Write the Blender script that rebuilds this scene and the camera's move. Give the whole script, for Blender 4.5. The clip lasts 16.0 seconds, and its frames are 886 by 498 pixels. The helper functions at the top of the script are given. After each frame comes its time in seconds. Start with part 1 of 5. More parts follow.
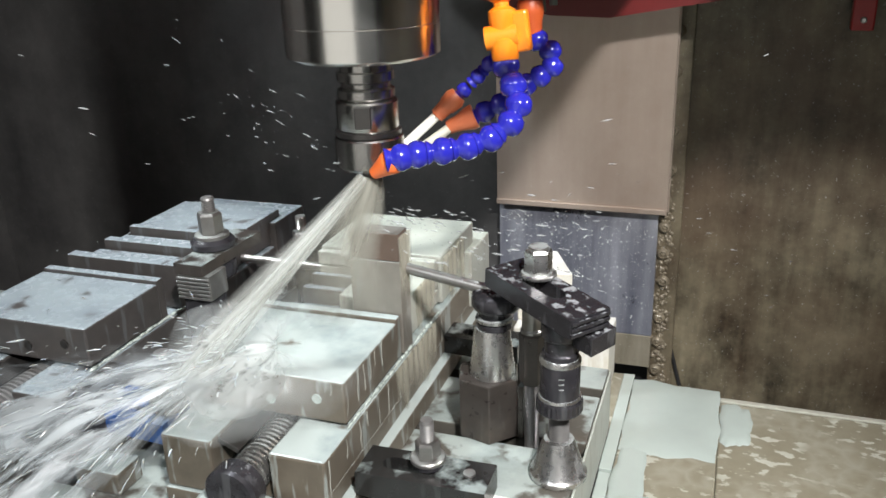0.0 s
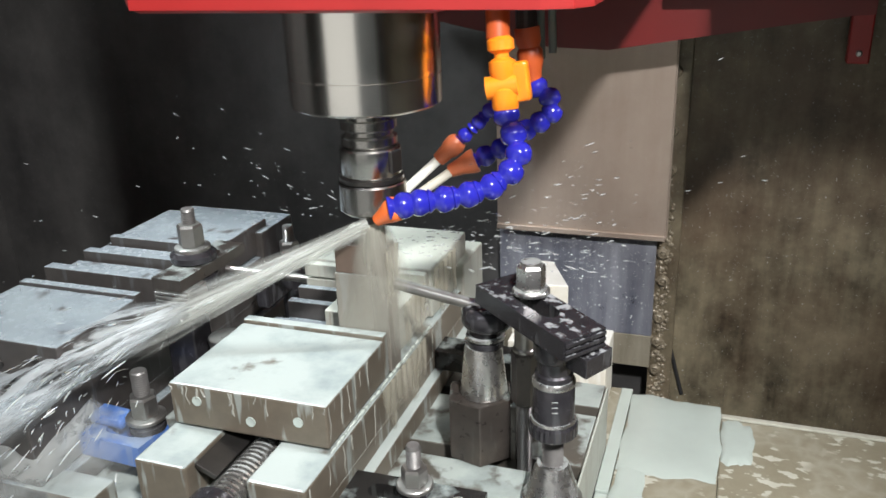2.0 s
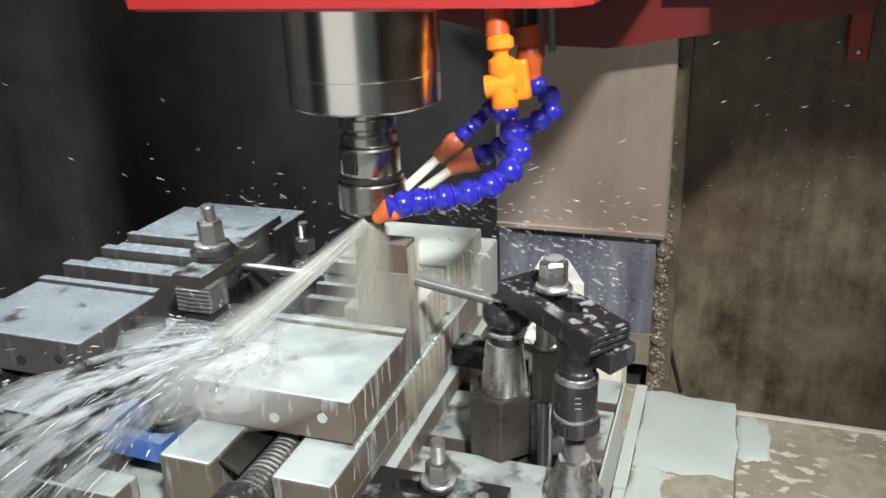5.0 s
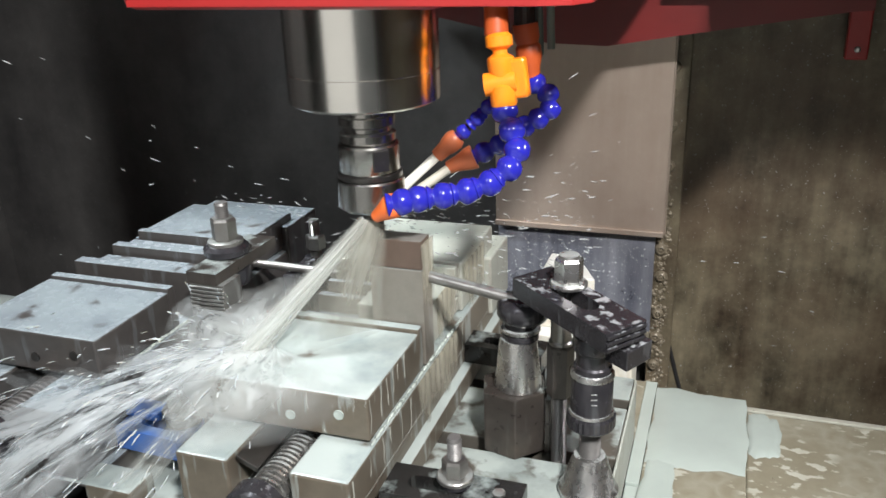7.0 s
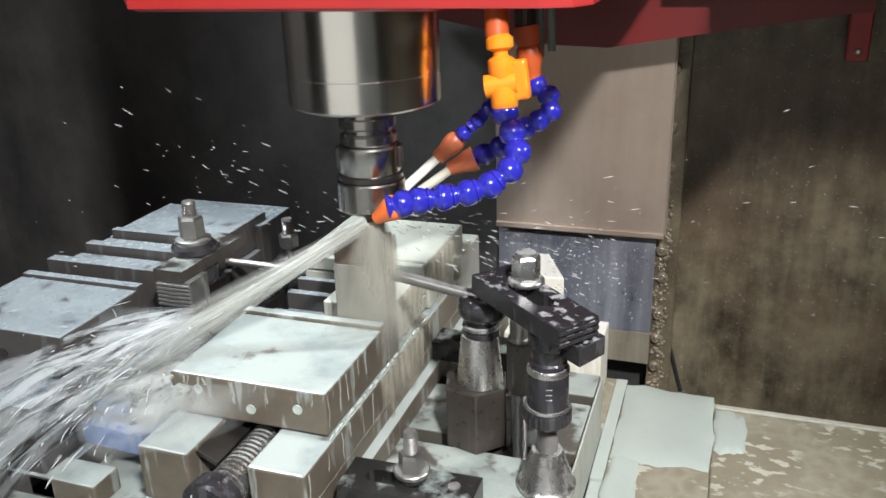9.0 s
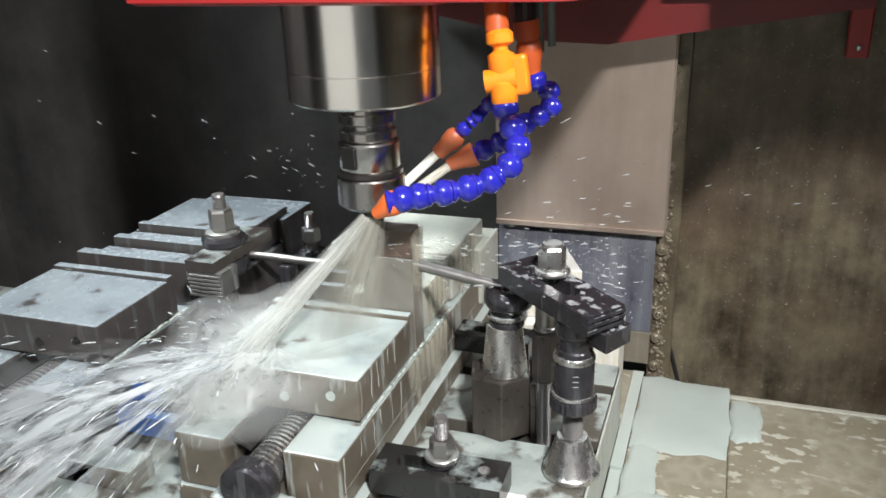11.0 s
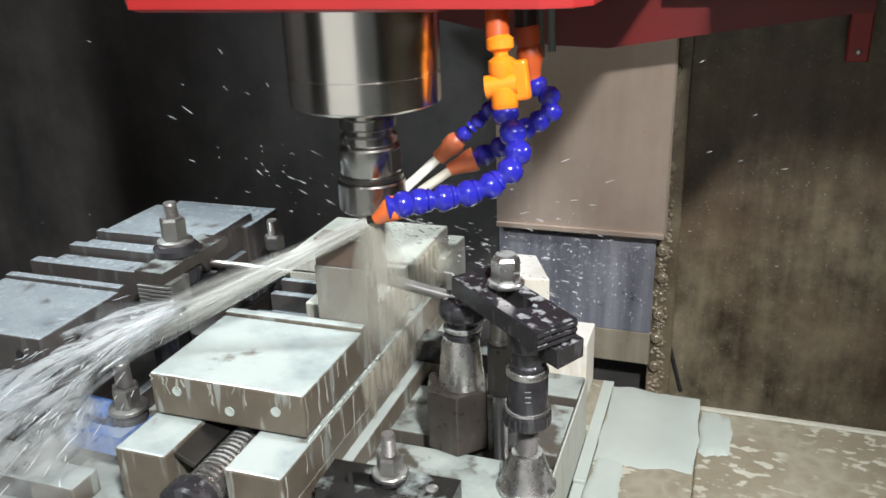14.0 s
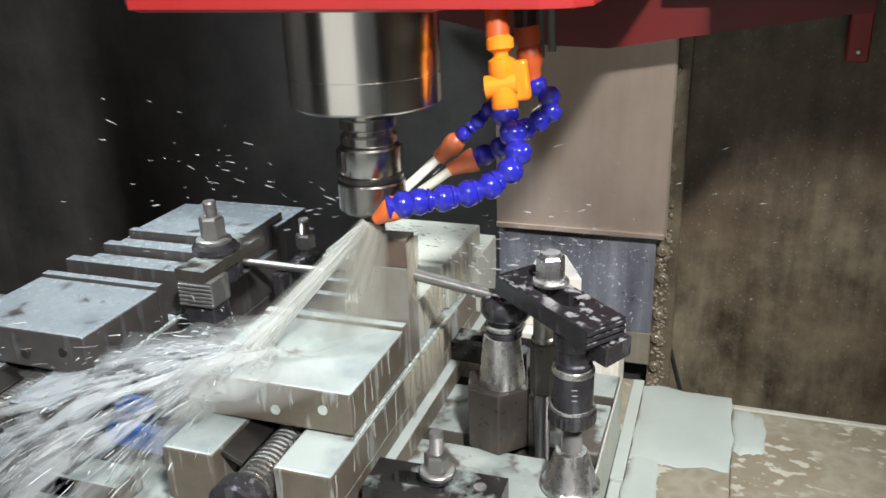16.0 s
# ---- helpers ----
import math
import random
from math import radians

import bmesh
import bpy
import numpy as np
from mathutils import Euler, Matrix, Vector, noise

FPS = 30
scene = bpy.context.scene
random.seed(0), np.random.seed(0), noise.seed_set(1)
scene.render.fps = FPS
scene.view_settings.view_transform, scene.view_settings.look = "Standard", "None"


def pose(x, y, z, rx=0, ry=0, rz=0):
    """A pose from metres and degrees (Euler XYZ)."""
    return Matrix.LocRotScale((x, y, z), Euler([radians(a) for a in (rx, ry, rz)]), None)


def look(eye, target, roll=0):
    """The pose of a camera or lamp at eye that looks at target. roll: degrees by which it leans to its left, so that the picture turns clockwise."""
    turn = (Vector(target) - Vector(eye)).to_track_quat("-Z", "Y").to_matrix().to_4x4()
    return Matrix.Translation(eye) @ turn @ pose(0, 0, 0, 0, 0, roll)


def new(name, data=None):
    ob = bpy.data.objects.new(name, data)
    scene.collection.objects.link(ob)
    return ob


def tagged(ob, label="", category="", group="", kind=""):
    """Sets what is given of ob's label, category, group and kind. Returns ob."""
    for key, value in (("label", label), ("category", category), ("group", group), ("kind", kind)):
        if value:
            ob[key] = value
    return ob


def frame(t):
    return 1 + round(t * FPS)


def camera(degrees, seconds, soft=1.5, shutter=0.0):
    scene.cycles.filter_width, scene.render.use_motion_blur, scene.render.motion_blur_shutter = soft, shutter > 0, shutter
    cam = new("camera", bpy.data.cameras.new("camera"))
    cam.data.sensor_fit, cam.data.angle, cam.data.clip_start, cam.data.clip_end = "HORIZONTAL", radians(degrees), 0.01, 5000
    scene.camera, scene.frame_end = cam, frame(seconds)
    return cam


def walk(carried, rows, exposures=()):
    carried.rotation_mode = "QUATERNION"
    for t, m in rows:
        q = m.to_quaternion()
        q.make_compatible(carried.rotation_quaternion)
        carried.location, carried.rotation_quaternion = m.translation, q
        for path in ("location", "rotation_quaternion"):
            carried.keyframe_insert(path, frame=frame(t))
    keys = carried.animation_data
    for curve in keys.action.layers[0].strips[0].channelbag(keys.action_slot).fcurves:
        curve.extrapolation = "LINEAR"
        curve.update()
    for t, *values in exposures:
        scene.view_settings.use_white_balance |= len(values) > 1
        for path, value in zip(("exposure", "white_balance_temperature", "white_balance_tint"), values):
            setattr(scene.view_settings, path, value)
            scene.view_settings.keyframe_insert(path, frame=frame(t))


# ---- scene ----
# World: x along the machine table, y towards the column, z up; z = 0 is near the tray of the table.
cam = camera(56.03, 16.0, soft=1.6)
EYE = (0.0, 0.0, 0.65)
# small drift of the stand-held phone: seconds, yaw, pitch
DRIFT = [(0.0, 0.0, 0.0), (3.5, 0.0, 0.0), (6.0, -0.117, -0.30), (6.5, -0.155, -0.35), (7.0, -0.10, -0.30), (7.5, -0.06, -0.29),
         (8.0, -0.06, -0.24), (8.5, -0.06, -0.215), (11.0, -0.06, -0.233), (12.5, -0.05, -0.215), (13.5, -0.02, -0.18), (14.0, -0.04, -0.20), (16.0, -0.04, -0.18)]
walk(cam, [(t, pose(*EYE, 0, 0, 19.5 + yaw) @ pose(0, 0, 0, 69.0 + pitch, 0, 0) @ pose(0, 0, 0, 0, 0, -2.0)) for t, yaw, pitch in DRIFT],
     exposures=[(0.0, 0.0), (16.0, 0.0)])

# ---- light ----
world = bpy.data.worlds.new("workshop_world")
scene.world = world
world.use_nodes = True
world.node_tree.nodes["Background"].inputs[0].default_value = (0.55, 0.6, 0.65, 1)
world.node_tree.nodes["Background"].inputs[1].default_value = 0.013


def area_lamp(name, eye, target, power, sx, sy, color):
    data = bpy.data.lights.new(name, "AREA")
    data.shape, data.size, data.size_y, data.energy, data.color = "RECTANGLE", sx, sy, power, color
    ob = new(name, data)
    ob.matrix_world = look(eye, target)
    return ob


area_lamp("work_light", (0.53, -0.40, 1.65), (-0.35, 0.95, 0.2), 90, 0.14, 0.14, (1.0, 0.98, 0.985))
# added fill, no lamp known here: brightens the far jaws and the dark wall
left_lamp = area_lamp("fill_light_left", (-1.15, 0.75, 1.40), (-0.52, 1.10, 0.24), 5.0, 0.14, 0.14, (0.90, 0.95, 1.0))
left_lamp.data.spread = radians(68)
right_lamp = area_lamp("work_light_right", (0.55, 0.98, 0.82), (-0.33, 0.83, 0.12), 0.9, 0.16, 0.10, (0.97, 0.97, 1.0))
right_lamp.data.spread = radians(80)
# unseen fill added above the front of the machine, not a known lamp
area_lamp("workshop_fill", (-1.2, -1.8, 3.0), (-0.6, -0.4, 0.0), 46, 0.25, 2.4, (0.88, 0.94, 1.0))

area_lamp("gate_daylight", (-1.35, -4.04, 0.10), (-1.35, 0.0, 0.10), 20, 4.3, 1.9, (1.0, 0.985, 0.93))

# ---- materials ----


def nodes_of(name):
    m = bpy.data.materials.new(name)
    m.use_nodes = True
    nt = m.node_tree
    return m, nt, nt.nodes["Principled BSDF"]


def noise_node(nt, scale, detail=4.0, stretch=(1, 1, 1), rough=0.6):
    tc = nt.nodes.new("ShaderNodeTexCoord")
    mp = nt.nodes.new("ShaderNodeMapping")
    mp.inputs["Scale"].default_value = stretch
    n = nt.nodes.new("ShaderNodeTexNoise")
    n.inputs["Scale"].default_value, n.inputs["Detail"].default_value, n.inputs["Roughness"].default_value = scale, detail, rough
    nt.links.new(tc.outputs["Object"], mp.inputs[0])
    nt.links.new(mp.outputs[0], n.inputs["Vector"])
    return n.outputs["Fac"]


def ramp(nt, fac, lo, hi, c0=(0, 0, 0, 1), c1=(1, 1, 1, 1)):
    r = nt.nodes.new("ShaderNodeValToRGB")
    r.color_ramp.elements[0].position, r.color_ramp.elements[1].position = lo, hi
    r.color_ramp.elements[0].color, r.color_ramp.elements[1].color = c0, c1
    nt.links.new(fac, r.inputs[0])
    return r.outputs[0]


def mix(nt, fac, a, b):
    m = nt.nodes.new("ShaderNodeMix")
    m.data_type = "RGBA"
    if isinstance(fac, float):
        m.inputs[0].default_value = fac
    else:
        nt.links.new(fac, m.inputs[0])
    for k, v in ((6, a), (7, b)):
        if isinstance(v, tuple):
            m.inputs[k].default_value = v
        else:
            nt.links.new(v, m.inputs[k])
    return m.outputs[2]


def math_node(nt, op, a, b=0.0):
    m = nt.nodes.new("ShaderNodeMath")
    m.operation = op
    for k, v in ((0, a), (1, b)):
        if isinstance(v, (int, float)):
            m.inputs[k].default_value = v
        else:
            nt.links.new(v, m.inputs[k])
    return m.outputs[0]


def bump(nt, bsdf, fac, strength, distance=0.002):
    b = nt.nodes.new("ShaderNodeBump")
    b.inputs["Strength"].default_value, b.inputs["Distance"].default_value = strength, distance
    nt.links.new(fac, b.inputs["Height"])
    nt.links.new(b.outputs[0], bsdf.inputs["Normal"])


def metal(name, dark, light, rough=0.4, metallic=0.6, scale=60.0, film=0.0, drips=0.0, stain=(0.16, 0.12, 0.08, 1), stains=0.25, film_cut=0.40, film_scale=17.0, run_cut=0.60, tone0=(0.20, 0.25, 0.25, 1), tone1=(0.36, 0.41, 0.39, 1)):
    """Worked metal: grain and stains, with a film of milky coolant lying on faces that look up and rivulets down the sides."""
    m, nt, b = nodes_of(name)
    grain = noise_node(nt, scale, 6)
    color = mix(nt, grain, (*dark, 1), (*light, 1))
    blot = ramp(nt, noise_node(nt, 14, 5), 0.52, 0.72)
    color = mix(nt, math_node(nt, "MULTIPLY", blot, stains), color, stain)
    r = math_node(nt, "MULTIPLY_ADD", grain, 0.2)
    nt.nodes[-1].inputs[2].default_value = rough - 0.1
    wet = None
    if film or drips:
        geo = nt.nodes.new("ShaderNodeNewGeometry")
        sep = nt.nodes.new("ShaderNodeSeparateXYZ")
        nt.links.new(geo.outputs["Normal"], sep.inputs[0])
        up = ramp(nt, sep.outputs[2], 0.80, 0.93)
        patch = ramp(nt, noise_node(nt, film_scale, 5, rough=0.55), film_cut - 0.05, film_cut + 0.03)
        wet = math_node(nt, "MULTIPLY", math_node(nt, "MULTIPLY", up, patch), film)
        if drips:
            runs = ramp(nt, noise_node(nt, 55, 3, (1, 1, 0.16)), run_cut, run_cut + 0.06)
            side = math_node(nt, "SUBTRACT", 1.0, up)
            wet = math_node(nt, "ADD", wet, math_node(nt, "MULTIPLY", math_node(nt, "MULTIPLY", runs, side), drips))
        tone = mix(nt, ramp(nt, noise_node(nt, 12, 6, rough=0.62), 0.30, 0.56), tone0, tone1)
        color = mix(nt, wet, color, tone)
        met = math_node(nt, "MULTIPLY", math_node(nt, "SUBTRACT", 1.0, wet), metallic)
        nt.links.new(met, b.inputs["Metallic"])
        rr = math_node(nt, "MULTIPLY_ADD", wet, -0.08)
        nt.links.new(r, nt.nodes[-1].inputs[2])
        nt.links.new(rr, b.inputs["Roughness"])
    else:
        b.inputs["Metallic"].default_value = metallic
        nt.links.new(r, b.inputs["Roughness"])
    nt.links.new(color, b.inputs["Base Color"])
    h = grain if wet is None else math_node(nt, "ADD", math_node(nt, "MULTIPLY", grain, 0.3), wet)
    bump(nt, b, h, 0.25, 0.0015)
    return m


VISE = metal("vise_steel", (0.10, 0.085, 0.065), (0.17, 0.145, 0.11), 0.42, 0.35, 70, film=0.94, drips=0.5, film_cut=0.34, run_cut=0.56)
# darker steel; its film colour is also dimmed for the weaker light there
VISE_DIM = metal("vise_steel_dimmed", (0.052, 0.048, 0.046), (0.098, 0.090, 0.084), 0.34, 0.4, 70, film=0.92, drips=0.18, film_cut=0.365, film_scale=18.0, stains=0.1, tone0=(0.17, 0.20, 0.22, 1), tone1=(0.23, 0.27, 0.285, 1))
STEEL = metal("bright_steel", (0.42, 0.42, 0.41), (0.58, 0.57, 0.55), 0.28, 0.95, 120, film=0.6, drips=0.2, stains=0.1, film_cut=0.5)
DULL = metal("dull_steel", (0.22, 0.21, 0.20), (0.34, 0.33, 0.31), 0.34, 0.9, 90, film=0.5, drips=0.25, stains=0.2, film_cut=0.5)
SCREW = metal("screw_steel", (0.12, 0.115, 0.11), (0.22, 0.215, 0.205), 0.42, 0.6, 90)
BLACK = metal("black_oxide_steel", (0.022, 0.021, 0.024), (0.066, 0.064, 0.071), 0.24, 0.55, 80, film=0.62, drips=0.10, stains=0.15, stain=(0.06, 0.05, 0.04, 1), film_cut=0.59, film_scale=85.0, tone0=(0.30, 0.32, 0.33, 1), tone1=(0.50, 0.52, 0.53, 1))
STRAP = metal("oiled_strap_slot_shade", (0.010, 0.010, 0.010), (0.030, 0.029, 0.027), 0.24, 0.3, 60, film=0.8, drips=0.06, stains=0.1, film_cut=0.55, film_scale=15.0, tone0=(0.14, 0.17, 0.165, 1), tone1=(0.30, 0.345, 0.33, 1))
FOOT = metal("oiled_steel", (0.030, 0.026, 0.023), (0.082, 0.071, 0.062), 0.30, 0.45, 60, film=0.6, drips=0.04, stains=0.2, film_cut=0.55)
TABLE = metal("table_iron", (0.07, 0.065, 0.055), (0.13, 0.12, 0.10), 0.4, 0.3, 50, film=0.9, drips=0.3, film_cut=0.46, tone0=(0.17, 0.205, 0.195, 1), tone1=(0.34, 0.385, 0.36, 1))
# milky wash; base also lightened to stand in for light on the fixed jaw
VISE_WET_BRIGHT = metal("vise_steel_awash_brightened", (0.28, 0.275, 0.235), (0.37, 0.365, 0.32), 0.42, 0.3, 70, film=0.96, drips=0.45, film_cut=0.30, run_cut=0.42, tone0=(0.30, 0.325, 0.28, 1), tone1=(0.40, 0.43, 0.375, 1))
WORK = metal("workpiece_steel", (0.19, 0.175, 0.15), (0.27, 0.25, 0.215), 0.4, 0.5, 80, film=0.6, drips=0.2, stains=0.2)
RAW = metal("raw_scale_steel", (0.07, 0.05, 0.038), (0.13, 0.09, 0.068), 0.55, 0.2, 60, film=0.3)
BLUE = metal("blue_paint", (0.035, 0.10, 0.33), (0.06, 0.16, 0.44), 0.4, 0.0, 60, film=0.5, drips=0.2, stains=0.15, film_cut=0.50)
LIME = metal("limed_block", (0.50, 0.48, 0.41), (0.66, 0.65, 0.58), 0.6, 0.0, 40, film=0.9, drips=0.5, stain=(0.42, 0.30, 0.12, 1), stains=0.3, film_cut=0.2, tone0=(0.50, 0.51, 0.46, 1), tone1=(0.70, 0.71, 0.67, 1))


def plain(name, color, rough=0.5, metallic=0.0, var=0.12, scale=30.0, bumpy=0.05, coat=0.0, sub=0.0):
    m, nt, b = nodes_of(name)
    n = noise_node(nt, scale, 5)
    lo = tuple(c * (1 - var) for c in color) + (1,)
    hi = tuple(min(1, c * (1 + var)) for c in color) + (1,)
    nt.links.new(mix(nt, n, lo, hi), b.inputs["Base Color"])
    b.inputs["Roughness"].default_value, b.inputs["Metallic"].default_value = rough, metallic
    b.inputs["Coat Weight"].default_value = coat
    if sub:
        b.inputs["Subsurface Weight"].default_value = sub
        b.inputs["Subsurface Radius"].default_value = (0.01, 0.006, 0.003)
    if bumpy:
        bump(nt, b, n, bumpy, 0.001)
    return m


RED = plain("red_paint", (0.30, 0.018, 0.017), 0.38, 0.0, 0.15, 12, 0.04)
# the same red paint with the shade under the head put into its colour
SHADED_RED = plain("shaded_red_paint", (0.15, 0.010, 0.009), 0.42, 0.0, 0.2, 9, 0.04)
HOSE_BLUE = plain("hose_blue_plastic", (0.018, 0.019, 0.30), 0.18, 0.0, 0.1, 20, 0.0, coat=0.4, sub=0.05)
HOSE_ORANGE = plain("hose_orange_plastic", (0.78, 0.16, 0.035), 0.35, 0.0, 0.1, 20, 0.0, sub=0.1)
# orange plastic darkened in colour where the head shades pipe and fitting
SHADED_ORANGE = plain("shaded_orange_plastic", (0.42, 0.075, 0.018), 0.4, 0.0, 0.15, 20, 0.0)
VALVE = plain("valve_orange_plastic", (0.84, 0.24, 0.013), 0.32, 0.0, 0.08, 20, 0.0, sub=0.25)
DULL_ORANGE = plain("dull_orange_plastic", (0.50, 0.135, 0.055), 0.4, 0.0, 0.15, 40, 0.05, sub=0.1)
TUBE_CREAM = plain("cream_tube_plastic", (0.50, 0.48, 0.40), 0.4, 0.0, 0.15, 30, 0.0)
TUBE = plain("white_tube_plastic", (0.78, 0.78, 0.70), 0.3, 0.0, 0.05, 20, 0.0)
RUBBER = plain("black_hose_rubber", (0.02, 0.02, 0.02), 0.5, 0.0, 0.2, 30, 0.1)
ROOM = plain("workshop_paint", (0.60, 0.61, 0.60), 0.8, 0.0, 0.15, 2, 0.0)
CHROME = plain("ground_spindle_steel", (0.78, 0.76, 0.72), 0.20, 1.0, 0.04, 40, 0.02)
HOLDER = plain("holder_steel", (0.42, 0.405, 0.385), 0.24, 1.0, 0.1, 60, 0.03)
DARKSTEEL = plain("dark_holder_steel", (0.10, 0.095, 0.09), 0.3, 0.9, 0.2, 60, 0.03)


def sheet_metal(name, dark, light, rough, metallic, streak, splash_scale=5.0, speck=0.0, run_scale=22.0, lo=0.36, hi=0.66, rust=0.0):
    """Sheet metal of the enclosure, run over by coolant: streaks downwards, blotches of dried scum."""
    m, nt, b = nodes_of(name)
    runs = noise_node(nt, run_scale, 6, (1, 1, 0.10))
    cloud = noise_node(nt, splash_scale, 8, rough=0.7)
    f = math_node(nt, "ADD", math_node(nt, "MULTIPLY", runs, streak), math_node(nt, "MULTIPLY", cloud, 1.0 - streak))
    color = mix(nt, ramp(nt, f, lo, hi), (*dark, 1), (*light, 1))
    if rust:
        old = ramp(nt, noise_node(nt, 3.2, 6, (1, 1, 0.7), 0.65), 0.42, 0.64)
        color = mix(nt, math_node(nt, "MULTIPLY", old, rust), color, (0.085, 0.050, 0.030, 1))
    if speck:
        dots = ramp(nt, noise_node(nt, 240, 2), 0.70, 0.74)
        color = mix(nt, math_node(nt, "MULTIPLY", dots, speck), color, (0.6, 0.62, 0.62, 1))
    nt.links.new(color, b.inputs["Base Color"])
    nt.links.new(math_node(nt, "MULTIPLY_ADD", cloud, 0.3), b.inputs["Roughness"])
    nt.nodes[-1].inputs[2].default_value = rough - 0.15
    b.inputs["Metallic"].default_value = metallic
    bump(nt, b, f, 0.3, 0.002)
    return m


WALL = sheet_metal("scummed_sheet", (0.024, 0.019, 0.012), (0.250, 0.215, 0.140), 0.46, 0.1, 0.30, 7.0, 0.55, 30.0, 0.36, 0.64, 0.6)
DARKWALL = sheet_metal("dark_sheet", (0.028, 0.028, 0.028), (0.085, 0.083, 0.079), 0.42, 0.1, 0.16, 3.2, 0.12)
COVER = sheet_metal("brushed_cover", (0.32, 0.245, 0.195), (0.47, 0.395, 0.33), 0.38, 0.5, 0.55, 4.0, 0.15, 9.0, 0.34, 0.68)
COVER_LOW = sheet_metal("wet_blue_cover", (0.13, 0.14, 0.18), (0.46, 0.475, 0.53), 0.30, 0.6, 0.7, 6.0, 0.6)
# tan of the tray's reflection, painted as the cover's own colour
COVER_REFLECTION = sheet_metal("tan_reflection_cover", (0.15, 0.13, 0.09), (0.34, 0.31, 0.24), 0.35, 0.3, 0.6, 8.0, 0.4)
CAULK = plain("scummed_rivets", (0.20, 0.17, 0.12), 0.32, 0.1, 0.6, 90, 0.9)


def dried_tray():
    """Olive tray metal with pale lumps and a faint net of dried coolant scum."""
    m, nt, b = nodes_of("dried_tray")
    grain = noise_node(nt, 95, 6)
    base = mix(nt, noise_node(nt, 13, 5), (0.17, 0.155, 0.105, 1), (0.285, 0.27, 0.205, 1))
    base = mix(nt, math_node(nt, "MULTIPLY", grain, 0.5), base, (0.13, 0.105, 0.065, 1))
    lump = ramp(nt, noise_node(nt, 46, 3, (1, 1.6, 1), 0.5), 0.555, 0.60)
    where = ramp(nt, noise_node(nt, 9, 3), 0.40, 0.56)
    tc = nt.nodes.new("ShaderNodeTexCoord")
    warp = nt.nodes.new("ShaderNodeTexNoise")
    warp.inputs["Scale"].default_value = 30
    nt.links.new(tc.outputs["Object"], warp.inputs["Vector"])
    add = nt.nodes.new("ShaderNodeVectorMath")
    add.operation = "MULTIPLY_ADD"
    add.inputs[1].default_value = (0.03, 0.03, 0.03)
    nt.links.new(warp.outputs["Color"], add.inputs[0])
    nt.links.new(tc.outputs["Object"], add.inputs[2])
    cell = nt.nodes.new("ShaderNodeTexVoronoi")
    cell.feature = "DISTANCE_TO_EDGE"
    cell.inputs["Scale"].default_value = 30
    nt.links.new(add.outputs[0], cell.inputs["Vector"])
    net = math_node(nt, "MULTIPLY", ramp(nt, cell.outputs["Distance"], 0.0, 0.30, (1, 1, 1, 1), (0, 0, 0, 1)), math_node(nt, "SUBTRACT", 1.0, where))
    f = math_node(nt, "MAXIMUM", math_node(nt, "MULTIPLY", lump, where), math_node(nt, "MULTIPLY", net, 0.30))
    pale = mix(nt, noise_node(nt, 60, 3), (0.34, 0.335, 0.27, 1), (0.47, 0.47, 0.40, 1))
    nt.links.new(mix(nt, f, base, pale), b.inputs["Base Color"])
    b.inputs["Roughness"].default_value = 0.36
    bump(nt, b, math_node(nt, "ADD", f, math_node(nt, "MULTIPLY", grain, 0.3)), 0.3, 0.0012)
    return m


TRAY = dried_tray()
TRAYLIP = plain("crusted_lip", (0.36, 0.36, 0.30), 0.5, 0.0, 0.35, 70, 0.3)
RUNFILM = plain("thin_coolant_run", (0.235, 0.235, 0.205), 0.25, 0.0, 0.2, 60, 0.1, coat=0.3)
FILM = plain("milky_coolant_film", (0.355, 0.405, 0.37), 0.22, 0.0, 0.12, 11, 0.06, coat=0.3)


def sheet_noise(nt, stretch, detail):
    """Noise laid out along a sheet: across it in u, along its flow in v."""
    tc = nt.nodes.new("ShaderNodeTexCoord")
    mp = nt.nodes.new("ShaderNodeMapping")
    mp.inputs["Scale"].default_value = stretch
    mp.inputs["Rotation"].default_value = (0, 0, 0.05)
    n = nt.nodes.new("ShaderNodeTexNoise")
    n.inputs["Scale"].default_value, n.inputs["Detail"].default_value, n.inputs["Roughness"].default_value, n.inputs["Distortion"].default_value = 1.0, detail, 0.6, 0.5
    nt.links.new(tc.outputs["UV"], mp.inputs[0])
    nt.links.new(mp.outputs[0], n.inputs["Vector"])
    return n.outputs["Fac"]


